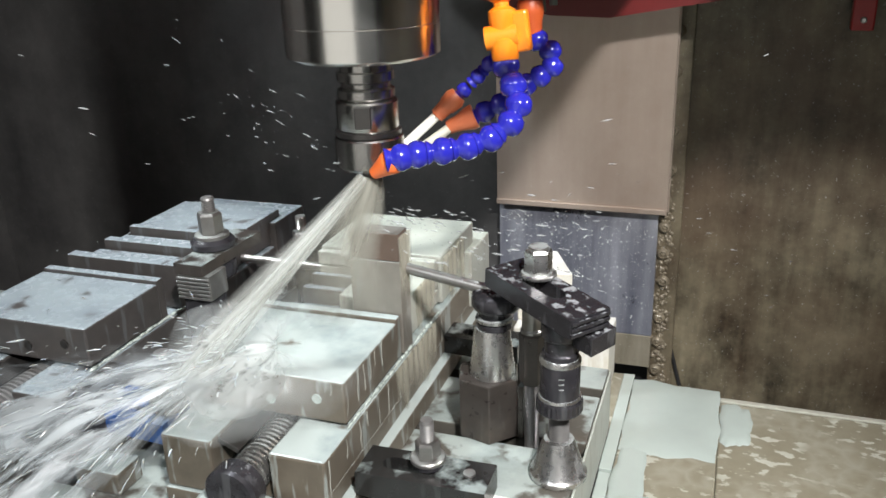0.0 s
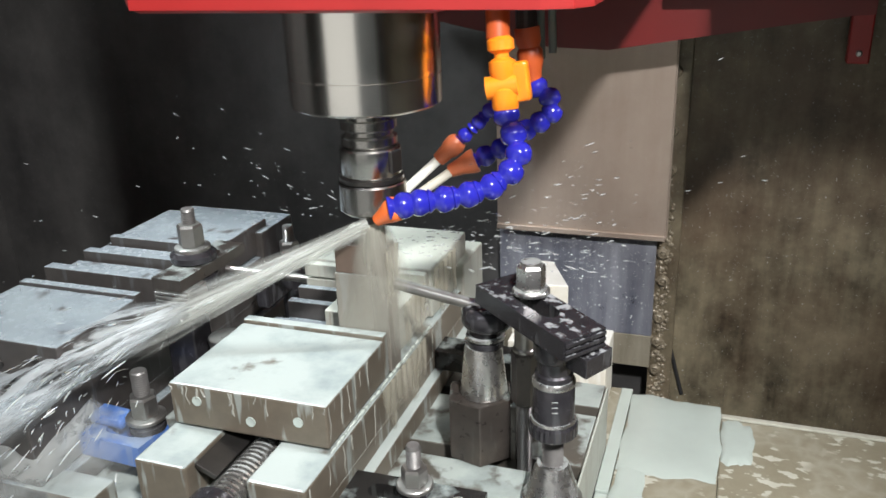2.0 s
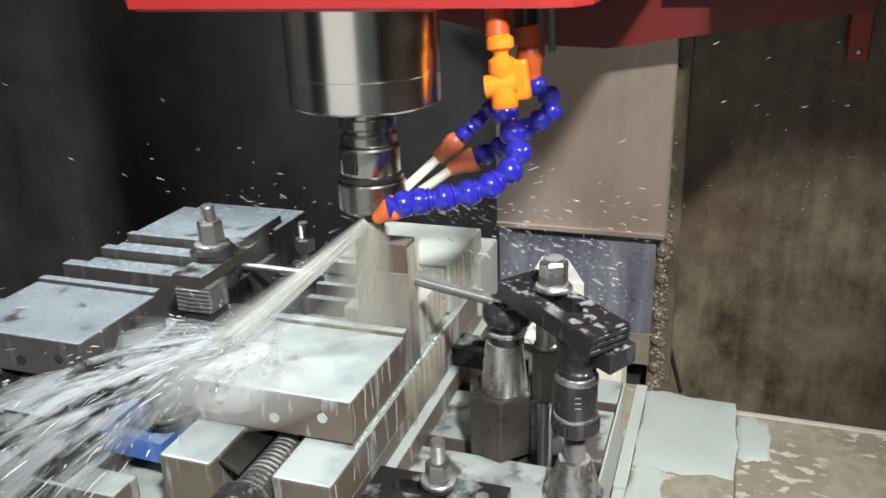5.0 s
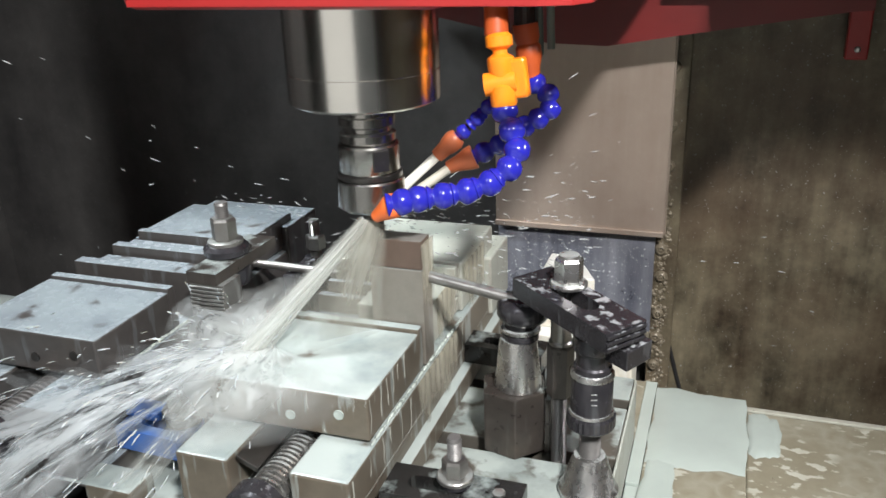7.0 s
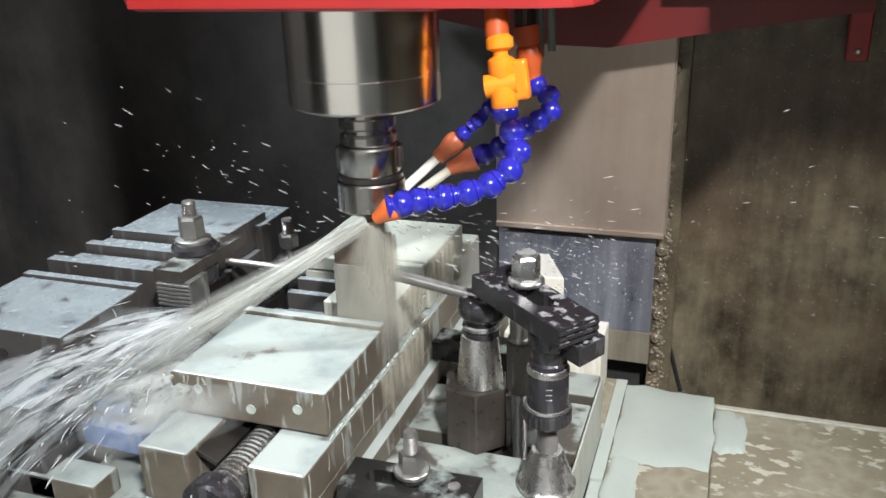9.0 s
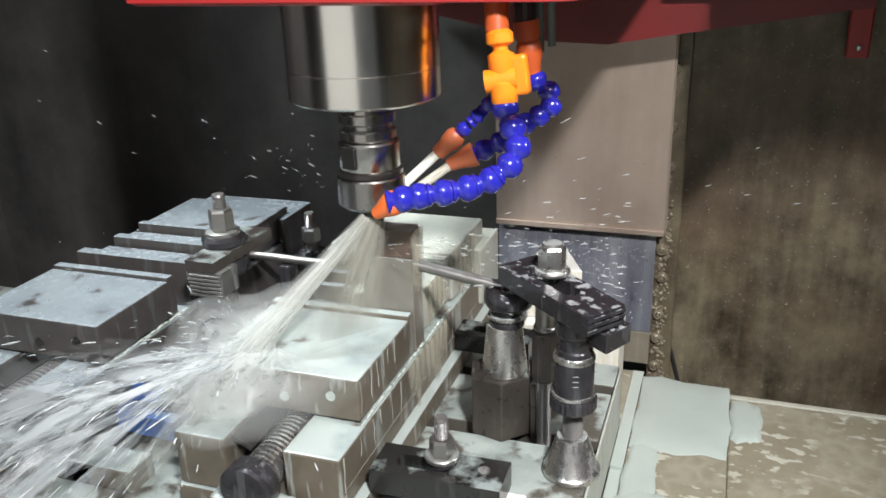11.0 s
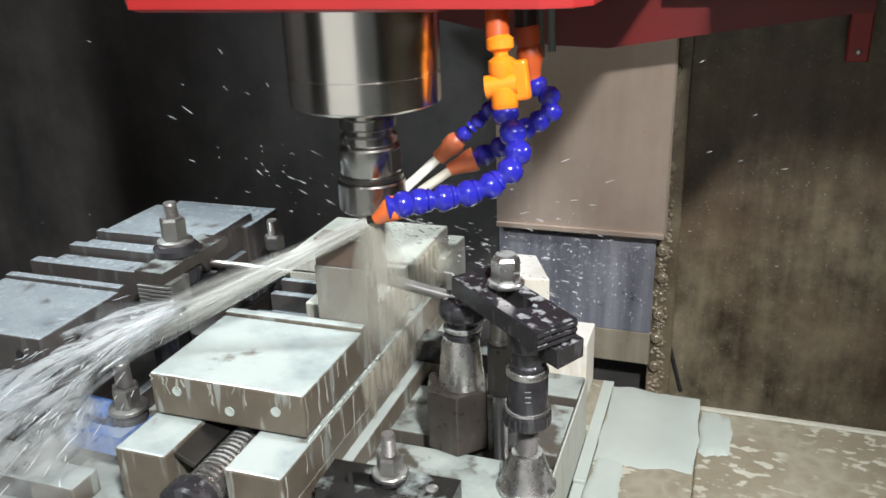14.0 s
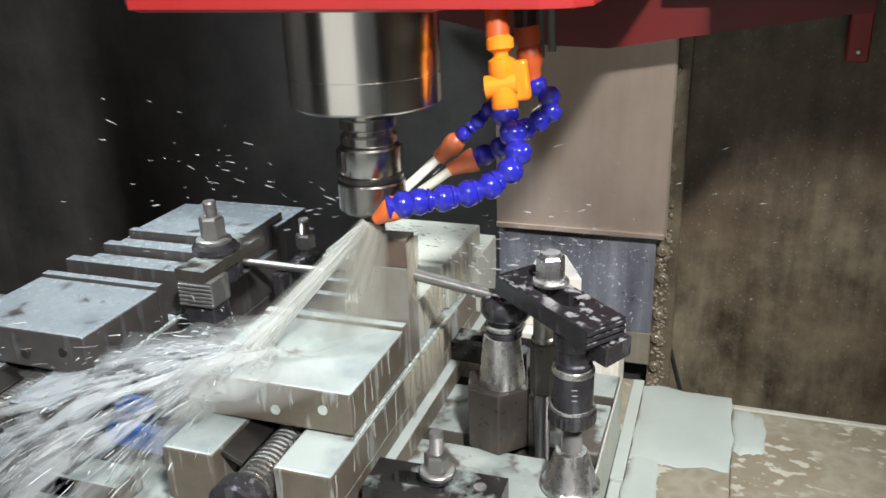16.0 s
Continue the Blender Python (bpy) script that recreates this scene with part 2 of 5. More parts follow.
def coolant(name, cover, scale, stretch, lo, hi, tint=(0.60, 0.65, 0.655, 1), soft=False, tint2=(0.80, 0.83, 0.81, 1), rise=0.0, through_light=0.4, rays=None):
    """Milky coolant in the air: streaked, partly see-through and letting light through; soft: thinning out towards the rim of its sheet."""
    m, nt, b = nodes_of(name)
    if rays:
        coarse, fine = (sheet_noise(nt, (rays[0] * q, rays[1] * q, 1), 5) for q in (1.0, 2.7))
        f = math_node(nt, "ADD", math_node(nt, "MULTIPLY", coarse, 0.62), math_node(nt, "MULTIPLY", fine, 0.38))
    else:
        f = noise_node(nt, scale, 6, stretch, 0.62)
    f = math_node(nt, "MULTIPLY", ramp(nt, f, lo, hi), cover)
    if soft:
        tc = nt.nodes.new("ShaderNodeTexCoord")
        sep = nt.nodes.new("ShaderNodeSeparateXYZ")
        nt.links.new(tc.outputs["UV"], sep.inputs[0])
        u, v = sep.outputs[0], sep.outputs[1]
        across = math_node(nt, "MULTIPLY", math_node(nt, "MULTIPLY", u, math_node(nt, "SUBTRACT", 1.0, u)), 4.0)
        along = math_node(nt, "POWER", math_node(nt, "SUBTRACT", 1.0, v), 0.6)
        f = math_node(nt, "MULTIPLY", f, math_node(nt, "MULTIPLY", across, along))
        if rise:
            f = math_node(nt, "MULTIPLY", f, math_node(nt, "MINIMUM", math_node(nt, "MULTIPLY", v, rise), 1.0))
    color = mix(nt, noise_node(nt, scale * 0.6, 3, stretch), tint, tint2)
    nt.links.new(color, b.inputs["Base Color"])
    b.inputs["Roughness"].default_value = 0.35
    glow = nt.nodes.new("ShaderNodeBsdfTranslucent")
    nt.links.new(color, glow.inputs[0])
    clear = nt.nodes.new("ShaderNodeBsdfTransparent")
    body, film = nt.nodes.new("ShaderNodeMixShader"), nt.nodes.new("ShaderNodeMixShader")
    body.inputs[0].default_value = through_light
    nt.links.new(b.outputs[0], body.inputs[1])
    nt.links.new(glow.outputs[0], body.inputs[2])
    nt.links.new(f, film.inputs[0])
    nt.links.new(clear.outputs[0], film.inputs[1])
    nt.links.new(body.outputs[0], film.inputs[2])
    nt.links.new(film.outputs[0], nt.nodes["Material Output"].inputs[0])
    return m


JET = coolant("coolant_jet_water", 0.95, 20, (1, 1, 0.10), 0.20, 0.60, (0.47, 0.49, 0.45, 1), True, (0.66, 0.68, 0.63, 1), rays=(4, 1.6))
CURTAIN = coolant("coolant_curtain_water", 0.86, 9, (1, 1, 0.2), 0.05, 0.60, (0.34, 0.335, 0.28, 1), True, (0.47, 0.465, 0.40, 1), rays=(3, 1.0))
RUNOFF = coolant("coolant_runoff_water", 0.9, 16, (1, 1, 0.25), 0.0, 0.58, (0.52, 0.49, 0.38, 1), True, (0.66, 0.64, 0.54, 1))
VEIL = coolant("coolant_veil_water", 0.97, 30, (1, 1, 0.22), 0.43, 0.545, (0.38, 0.42, 0.435, 1), True, (0.62, 0.65, 0.645, 1), 9.0, rays=(11, 3.4))
FOAM = coolant("coolant_foam_water", 1.0, 46, (1, 1, 0.6), 0.30, 0.48, (0.48, 0.515, 0.50, 1), True, (0.68, 0.70, 0.67, 1), 9.0, rays=(8, 3.0))
STRAND = plain("coolant_strand_water", (0.36, 0.39, 0.39), 0.35, 0.0, 0.25, 60, 0.0, sub=0.2)
MIST_HAZE = coolant("mist_haze", 0.06, 3, (1, 1, 1), 0.25, 0.75, (0.42, 0.43, 0.43, 1), True, (0.55, 0.56, 0.55, 1), 2.5, rays=(2.2, 2.6))
SPRAY = coolant("coolant_spray_water", 0.32, 120, (1, 1, 1), 0.15, 0.55)
DROP = plain("coolant_drops", (0.80, 0.84, 0.80), 0.15, 0.0, 0.05, 30, 0.0)

# ---- building blocks ----
TABLE_RIDERS, HEAD_RIDERS = [], []


def thing(name, loc, label, category, group="", kind="", rides=None):
    e = new(name)
    e.empty_display_size = 0.02
    e.matrix_basis = Matrix.Translation(loc)
    tagged(e, label, category, group, kind)
    if rides is not None:
        rides.append(e)
    return e


def root(ob):
    while ob.parent:
        ob = ob.parent
    return ob


def part(name, bm, mat, parent=None, label="", smooth=None):
    """Links a bmesh, drawn in table coordinates, as one mesh under a thing or a part."""
    if parent is not None:
        bm.transform(root(parent).matrix_basis.inverted())
    me = bpy.data.meshes.new(name)
    bmesh.ops.recalc_face_normals(bm, faces=bm.faces)
    bm.to_mesh(me)
    bm.free()
    me.materials.append(mat)
    if smooth is not None:
        me.polygons.foreach_set("use_smooth", [True] * len(me.polygons))
        me.set_sharp_from_angle(angle=radians(smooth))
    ob = new(name, me)
    ob.parent = parent
    if label:
        tagged(ob, label)
    return ob


def box(x0, x1, y0, y1, z0, z1, bev=0.0015, bm=None):
    bm = bm or bmesh.new()
    g = bmesh.ops.create_cube(bm, size=1, matrix=Matrix.LocRotScale(((x0 + x1) / 2, (y0 + y1) / 2, (z0 + z1) / 2), None, (x1 - x0, y1 - y0, z1 - z0)))
    if bev:
        edges = {e for v in g["verts"] for e in v.link_edges}
        bmesh.ops.bevel(bm, geom=list(edges), offset=bev, segments=2, affect="EDGES", profile=0.5)
    return bm


def lathe(profile, p0, axis=(0, 0, 1), seg=32, bm=None):
    """A turned body: (radius, height) pairs round the axis from p0."""
    bm = bm or bmesh.new()
    m = Matrix.Translation(p0) @ Vector(axis).to_track_quat("Z", "Y").to_matrix().to_4x4()
    rings = [[bm.verts.new(m @ Vector((r * math.cos(6.28318 * k / seg), r * math.sin(6.28318 * k / seg), h))) for k in range(seg)] for r, h in profile]
    for a, b in zip(rings, rings[1:]):
        for k in range(seg):
            bm.faces.new((a[k], a[(k + 1) % seg], b[(k + 1) % seg], b[k]))
    bm.faces.new(rings[0][::-1])
    bm.faces.new(rings[-1])
    return bm


def rod(p0, p1, r, seg=16, bm=None, r1=None):
    d = Vector(p1) - Vector(p0)
    return lathe([(r, 0), (r1 if r1 is not None else r, d.length)], p0, d, seg, bm)


def hexnut(x, y, z0, z1, flats, turn=0.0):
    r = flats / 2 / math.cos(math.pi / 6)
    bm = bmesh.new()
    lathe([(r * 0.92, 0), (r, 0.0015), (r, z1 - z0 - 0.003), (r * 0.88, z1 - z0)], (0, 0, 0), seg=6, bm=bm)
    bm.transform(pose(x, y, z0, 0, 0, turn))
    return bm


def thread(x, y, z0, z1, r, pitch=0.002, axis=None, root_r=0.88):
    prof, h = [], 0.0
    length = z1 - z0
    while h < length - pitch:
        prof += [(r * root_r, h), (r, h + pitch * 0.5)]
        h += pitch
    prof.append((r * 0.85, length))
    return lathe(prof, (x, y, z0), axis or (0, 0, 1), 16)


def prism(poly, z0, z1, bm=None, bev=0.0):
    bm = bm or bmesh.new()
    lo = [bm.verts.new((x, y, z0)) for x, y in poly]
    hi = [bm.verts.new((x, y, z1)) for x, y in poly]
    n = len(poly)
    bm.faces.new(lo[::-1])
    bm.faces.new(hi)
    for k in range(n):
        bm.faces.new((lo[k], lo[(k + 1) % n], hi[(k + 1) % n], hi[k]))
    if bev:
        bmesh.ops.bevel(bm, geom=list(bm.edges), offset=bev, segments=2, affect="EDGES", profile=0.5)
    return bm


def slotted_bar(length, width, z0, z1, slot0, slot1, slot_w, bev=0.0015):
    """A clamp bar along local x from 0, with a long slot through it."""
    bm = bmesh.new()
    n = 6
    outer = [(0, -width / 2), (length, -width / 2), (length, width / 2), (0, width / 2)]
    inner = [(slot0 + slot_w / 2 - slot_w / 2 * math.sin(math.pi * k / n), -slot_w / 2 * math.cos(math.pi * k / n)) for k in range(n + 1)]
    inner += [(slot1 - slot_w / 2 + slot_w / 2 * math.sin(math.pi * k / n), slot_w / 2 * math.cos(math.pi * k / n)) for k in range(n + 1)]
    lv = {}
    for z in (z0, z1):
        lv[z] = ([bm.verts.new((x, y, z)) for x, y in outer], [bm.verts.new((x, y, z)) for x, y in inner])
        o, i = lv[z]
        edges = [bm.edges.new((o[k], o[(k + 1) % 4])) for k in range(4)] + [bm.edges.new((i[k], i[(k + 1) % len(i)])) for k in range(len(i))]
        bmesh.ops.triangle_fill(bm, use_beauty=True, use_dissolve=True, edges=edges)
    for which in (0, 1):
        a, b = lv[z0][which], lv[z1][which]
        for k in range(len(a)):
            bm.faces.new((a[k], a[(k + 1) % len(a)], b[(k + 1) % len(a)], b[k]))
    return bm


def at(bm, m):
    bm.transform(m)
    return bm

# ---- setting: enclosure and workshop shell ----


def structure(name, bm, mat, label, category, smooth=None):
    ob = part(name, bm, mat, None, "", smooth)
    return tagged(ob, label, category, kind="structure")


structure("wall_back_right", box(-0.090, 0.90, 1.56, 1.59, -0.9, 1.9, 0.002), WALL, "brown scummed sheet metal wall of the machine enclosure", "wall")
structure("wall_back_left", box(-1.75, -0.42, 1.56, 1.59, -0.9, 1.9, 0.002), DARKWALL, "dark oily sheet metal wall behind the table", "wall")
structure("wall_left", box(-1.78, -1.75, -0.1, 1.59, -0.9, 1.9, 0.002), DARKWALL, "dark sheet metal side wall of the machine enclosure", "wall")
structure("wall_right", box(0.90, 0.93, -0.1, 1.59, -0.9, 1.9, 0.002), WALL, "scummed sheet metal side wall of the machine enclosure", "wall")
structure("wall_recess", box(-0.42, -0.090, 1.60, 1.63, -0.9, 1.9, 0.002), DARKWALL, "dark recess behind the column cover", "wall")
# unseen front pieces, added to darken spindle reflections and cut stray fill
structure("shade_front_left", box(-1.75, -0.94, -0.13, -0.10, -0.9, 1.9, 0.002), DARKWALL, "unseen dark front panel added for spindle reflections", "wall")
structure("shade_front_right", box(0.50, 0.90, -0.13, -0.10, -0.9, 1.9, 0.002), DARKWALL, "unseen dark front panel added for spindle reflections", "wall")
structure("shade_front_sill", box(-0.939, 0.499, -0.13, -0.10, -0.9, -0.05, 0.002), DARKWALL, "unseen dark sill added below the machine door", "wall")
structure("shade_front_lintel", box(-0.939, 0.499, -0.13, -0.10, 1.50, 1.9, 0.002), DARKWALL, "unseen dark lintel added to block fill light", "wall")
# pale surface added out of view to brighten what the spindle reflects
structure("front_reflector", box(-1.74, 0.89, -0.099, 0.40, -0.10, -0.06, 0.002), FILM, "unseen pale tray added at the front for the spindle to reflect", "tray")
# added out of view to cast the shadow on the upper right wall
structure("shade_panel", box(0.21, 0.89, 0.70, 1.55, 0.85, 0.88, 0.002), DARKWALL, "unseen panel added to shade the upper right wall", "roof")
structure("floor", box(-4, 4, -4, 1.6, -0.95, -0.90, 0.0), ROOM, "grey workshop floor", "floor")
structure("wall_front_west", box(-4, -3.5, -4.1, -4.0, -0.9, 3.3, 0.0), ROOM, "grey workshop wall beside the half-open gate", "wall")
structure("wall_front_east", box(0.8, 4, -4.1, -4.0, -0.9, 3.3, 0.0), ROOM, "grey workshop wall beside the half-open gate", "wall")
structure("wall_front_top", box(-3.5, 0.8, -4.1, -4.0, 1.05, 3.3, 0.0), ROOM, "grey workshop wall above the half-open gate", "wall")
structure("wall_far_left", box(-4.1, -4, -4, 1.6, -0.9, 3.3, 0.0), ROOM, "grey workshop wall", "wall")
structure("wall_far_right", box(4, 4.1, -4, 1.6, -0.9, 3.3, 0.0), ROOM, "grey workshop wall", "wall")
structure("wall_far_back", box(-4, 4, 1.64, 1.7, -0.9, 3.3, 0.0), ROOM, "grey workshop wall", "wall")
structure("ceiling", box(-4, 4, -4, 1.7, 3.3, 3.4, 0.0), ROOM, "grey workshop ceiling", "ceiling")

# flange with sealed rivets along the edge of the back wall
flange = thing("wall_flange", (-0.088, 1.555, -0.2), "scummed wall flange with a row of sealed rivets", "flange", kind="structure")
part("strip", box(-0.114, -0.068, 1.549, 1.5595, -0.36, 0.62, 0.002), WALL, flange)
rng = random.Random(4)
for k in range(13):
    z = -0.195 + 0.060 * k + rng.uniform(-0.012, 0.012)
    part("rivet", lathe([(0.012, 0), (0.0115, 0.004), (0.009, 0.008), (0.0065, 0.009), (0.0055, 0.004), (0.004, 0.004), (0.0035, 0.007), (0.001, 0.008)], (-0.097 + rng.uniform(-0.003, 0.003), 1.549, z), (0, -1, 0), 10), CAULK, flange, smooth=50)
bm = bmesh.new()
for k in range(520):
    z = rng.uniform(-0.28, 0.20)
    r = 0.0012 + 0.005 * rng.random() ** 2
    bmesh.ops.create_icosphere(bm, subdivisions=1, radius=r, matrix=Matrix.Translation((-0.096 + rng.gauss(0, 0.007), 1.550, z)))
part("scum", bm, CAULK, flange, "lumps of dried coolant scum", 60)

gap = thing("wall_gap", (-0.06, 1.555, -0.2), "dark slanting gap in the scummed wall", "gap", kind="structure")
part("strip", rod((-0.079, 1.5575, -0.130), (-0.044, 1.5575, -0.256), 0.0038, 8), RUBBER, gap)

# lower fixed cover of the column
low = thing("column_cover", (-0.26, 1.54, -0.1), "bluish stainless column cover wet with coolant drops", "cover", kind="structure")
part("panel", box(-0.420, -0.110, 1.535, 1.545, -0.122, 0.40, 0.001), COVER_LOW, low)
part("lower_strip", box(-0.420, -0.110, 1.534, 1.545, -0.192, -0.1225, 0.001), COVER_REFLECTION, low, "lower strip of the cover with the tan reflection of the tray painted in")
bm = bmesh.new()
for k in range(800):
    x, z = rng.uniform(-0.41, -0.118), -0.12 + 0.24 * rng.random() ** 0.7
    r = 0.0004 + 0.0012 * rng.random() ** 4
    bmesh.ops.create_icosphere(bm, subdivisions=1, radius=r, matrix=Matrix.LocRotScale((x, 1.5345, z), None, (1, 0.6, 1.3)))
tagged(part("water_drops", bm, DROP, low, "clinging milky drops", 80), kind="stuff")

def fan(bm, length, w0, w1, t0, t1, seed, bend=0.0, cols=18, rows=26, m=None, skins=(0, 1)):
    """A ragged sheet of liquid along local -z from the origin, w0 wide at the start and w1 at the end, as a closed skin."""
    r0 = random.Random(seed)
    ph = [r0.uniform(0, 6.28) for _ in range(6)]
    uv = bm.loops.layers.uv.verify()
    skin, flat = {}, {}
    for side in skins:
        for i in range(rows + 1):
            f = i / rows
            for j in range(cols + 1):
                g = j / cols * 2 - 1
                w = w0 + (w1 - w0) * f + 0.15 * w1 * f * math.sin(9 * f + ph[0])
                th = (t0 + (t1 - t0) * f) * math.sqrt(max(0.0, 1 - g * g))
                wob = 0.14 * (t0 + (t1 - t0) * f) * (math.sin(7 * g + 11 * f + ph[1]) + math.sin(15 * g - 6 * f + ph[2]))
                ln = length * (1 + 0.10 * math.sin(5 * g + ph[3]) + 0.06 * math.sin(13 * g + ph[4]))
                p = Vector((g * w / 2, (th / 2 if side else -th / 2) + wob + bend * f * f, -ln * f))
                v = bm.verts.new(m @ p if m else p)
                skin[side, i, j], flat[v] = v, (j / cols, f)
    for side in skins:
        for i in range(rows):
            for j in range(cols):
                q = [skin[side, i, j], skin[side, i, j + 1], skin[side, i + 1, j + 1], skin[side, i + 1, j]]
                face = bm.faces.new(q if side else q[::-1])
                for loop in face.loops:
                    loop[uv].uv = flat[loop.vert]


# ---- machine head with spindle ----
SX, SY = -0.376, 0.83
head = thing("milling_machine", (SX, SY, 0.46), "red painted milling machine head with a polished steel spindle", "milling machine", rides=HEAD_RIDERS)
bm = prism([(-0.555, 0.69), (-0.240, 0.69), (-0.240, 0.84), (-0.100, 0.84), (-0.100, 1.42), (-0.585, 1.42), (-0.585, 0.72)], 0.583, 1.30, bev=0.008)
part("casting", bm, RED, head, "glossy red cast housing", 40)
part("front_lip", prism([(-0.553, 0.684), (-0.152, 0.684), (-0.126, 0.692), (-0.113, 0.715), (-0.113, 0.8395), (-0.121, 0.8395), (-0.121, 0.719), (-0.131, 0.700), (-0.153, 0.6895), (-0.553, 0.6895)], 0.5865, 0.6065, bev=0.001), RED, head, "glossy red lip along the front of the head")
bm = prism([(-0.0995, 1.372), (0.17, 1.372), (0.17, 1.40), (-0.0995, 1.40)], 0.55, 1.30)
part("saddle", bm, RED, head)


def plate_xz(poly, y0, y1):
    """A plate upright in x and z between two depths."""
    bm = bmesh.new()
    lo = [bm.verts.new((x, y0, z)) for x, z in poly]
    hi = [bm.verts.new((x, y1, z)) for x, z in poly]
    bm.faces.new(lo)
    bm.faces.new(hi[::-1])
    for k in range(len(poly)):
        bm.faces.new((lo[k], lo[(k + 1) % len(poly)], hi[(k + 1) % len(poly)], hi[k]))
    return bm


part("apron", plate_xz([(-0.62, 0.60), (-0.50, 0.50), (-0.30, 0.457), (-0.20, 0.453), (-0.092, 0.470), (0.165, 0.508), (0.195, 0.51), (0.195, 0.60)], 1.425, 1.445), SHADED_RED, head, "red guard plate coloured darker for the shade under the head")
# added above the view; its outline is cut to cast the slanting wall shadow
part("shade_arm", prism([(0.108, 0.93), (0.125, 0.958), (0.160, 1.10), (0.170, 1.37), (-0.03, 1.37), (0.020, 1.22), (0.088, 1.005)], 0.60, 0.72), SHADED_RED, head, "unseen red arm added to the head to shade the wall")
part("bolt", lathe([(0.005, 0), (0.005, 0.003), (0.003, 0.005)], (0.188, 1.500, 0.442), (0, -1, 0), 12), STEEL, head)
part("tab", box(0.171, 0.205, 1.500, 1.525, 0.425, 0.615, 0.003), RED, head)
R = 0.0825
part("spindle_cartridge", lathe([(R, 0), (R, 0.0795), (R - 0.0008, 0.080), (R - 0.0008, 0.081), (R, 0.0815), (R, 0.14)], (SX, SY, 0.5105), seg=96), CHROME, head, "polished steel spindle cartridge", 30)
part("spindle_nose", lathe([(0.040, 0), (R - 0.007, 0.0), (R - 0.003, 0.0012), (R, 0.004), (R, 0.0345), (R - 0.0008, 0.035), (R - 0.0008, 0.0365)], (SX, SY, 0.474), seg=96), CHROME, head, "polished steel nose ring", 30)
for k in range(6):
    a = math.radians(25 + 60 * k)
    part("screw", lathe([(0.0045, 0), (0.0045, 0.002)], (SX + 0.066 * math.cos(a), SY + 0.066 * math.sin(a), 0.474), (0, 0, -1), 10), DARKSTEEL, head)

holder = thing("tool_holder", (SX, SY, 0.40), "steel tool holder with collet nut and end mill", "tool holder")
part("taper_flange", lathe([(0.030, 0.0), (0.0315, 0.002), (0.0315, 0.010), (0.0265, 0.013), (0.0265, 0.017), (0.0315, 0.020), (0.0315, 0.029), (0.0270, 0.030), (0.0270, 0.0445)], (SX, SY, 0.430), seg=48), HOLDER, holder, smooth=30)
part("body", lathe([(0.0335, 0.0), (0.0345, 0.002), (0.0345, 0.030), (0.0330, 0.032), (0.0300, 0.033)], (SX, SY, 0.3965), seg=48), HOLDER, holder, smooth=30)
for k in range(2):
    a = math.radians(-75 + 180 * k)
    part("drive_slot", at(box(-0.009, 0.009, -0.004, 0.004, 0.402, 0.426, 0.001), Matrix.Translation((SX + 0.033 * math.cos(a), SY + 0.033 * math.sin(a), 0)) @ pose(0, 0, 0, 0, 0, math.degrees(a) + 90)), DARKSTEEL, holder)
part("collar", lathe([(0.0355, 0), (0.0365, 0.001), (0.0365, 0.006), (0.034, 0.0068)], (SX, SY, 0.3895), seg=48), DARKSTEEL, holder, "black collar", 30)
nut = part("collet_nut", lathe([(0.034, 0), (0.0385, 0.004), (0.0385, 0.034), (0.037, 0.036)], (SX, SY, 0.3530), seg=48), HOLDER, holder, "ground collet nut", 30)
bm = bmesh.new()
for k in range(4):
    lathe([(0.010, 0), (0.0105, 0.002), (0.0105, 0.042), (0.010, 0.044)], (0.002 * math.cos(k * 1.57), 0.002 * math.sin(k * 1.57), 0), seg=14, bm=bm)
part("end_mill", at(bm, Matrix.Translation((SX, SY, 0.312))), DARKSTEEL, holder, "fluted end mill", 30)

# ---- coolant hoses on the head ----


def ball_joint(p, d, r, mat, parent, name="ball_segment"):
    """One ball-and-socket segment of a jointed hose, ball at p, socket towards d."""
    prof = [(r * 0.60, -r * 0.82), (r * 0.88, -r * 0.46), (r * 0.99, -r * 0.02), (r * 0.99, r * 0.14), (r * 0.90, r * 0.40), (r * 0.62, r * 0.66), (r * 0.62, r * 0.74), (r * 0.74, r * 0.86), (r * 0.84, r * 1.0), (r * 0.88, r * 1.12), (r * 0.84, r * 1.16)]
    return part(name, lathe(prof, p, d, 24), mat, parent, smooth=60)


def jointed(name, pts, r, label, parent=None):
    e = parent or thing(name, pts[0], label, "coolant hose", rides=HEAD_RIDERS)
    for a, b in zip(pts, pts[1:]):
        ball_joint(a, Vector(b) - Vector(a), r, HOSE_BLUE, e)
    d = Vector(pts[-1]) - Vector(pts[-2])
    ball_joint(pts[-1], d, r, HOSE_BLUE, e)
    return e


H1 = [(-0.227, 0.86, 0.461), (-0.216, 0.849, 0.442), (-0.208, 0.838, 0.425), (-0.214, 0.826, 0.408), (-0.232, 0.815, 0.394),
      (-0.254, 0.804, 0.387), (-0.277, 0.792, 0.384), (-0.301, 0.781, 0.382), (-0.316, 0.774, 0.380)]
hose = jointed("coolant_hose", H1, 0.0148, "blue jointed plastic coolant hose with orange nozzle and tap")
part("nozzle", lathe([(0.012, 0), (0.0142, 0.004), (0.0130, 0.010), (0.009, 0.022), (0.0065, 0.032), (0.005, 0.032)], (-0.3225, 0.7725, 0.3785), (-0.026, 0.003, -0.018), 24), HOSE_ORANGE, hose, "orange tapered nozzle", 40)
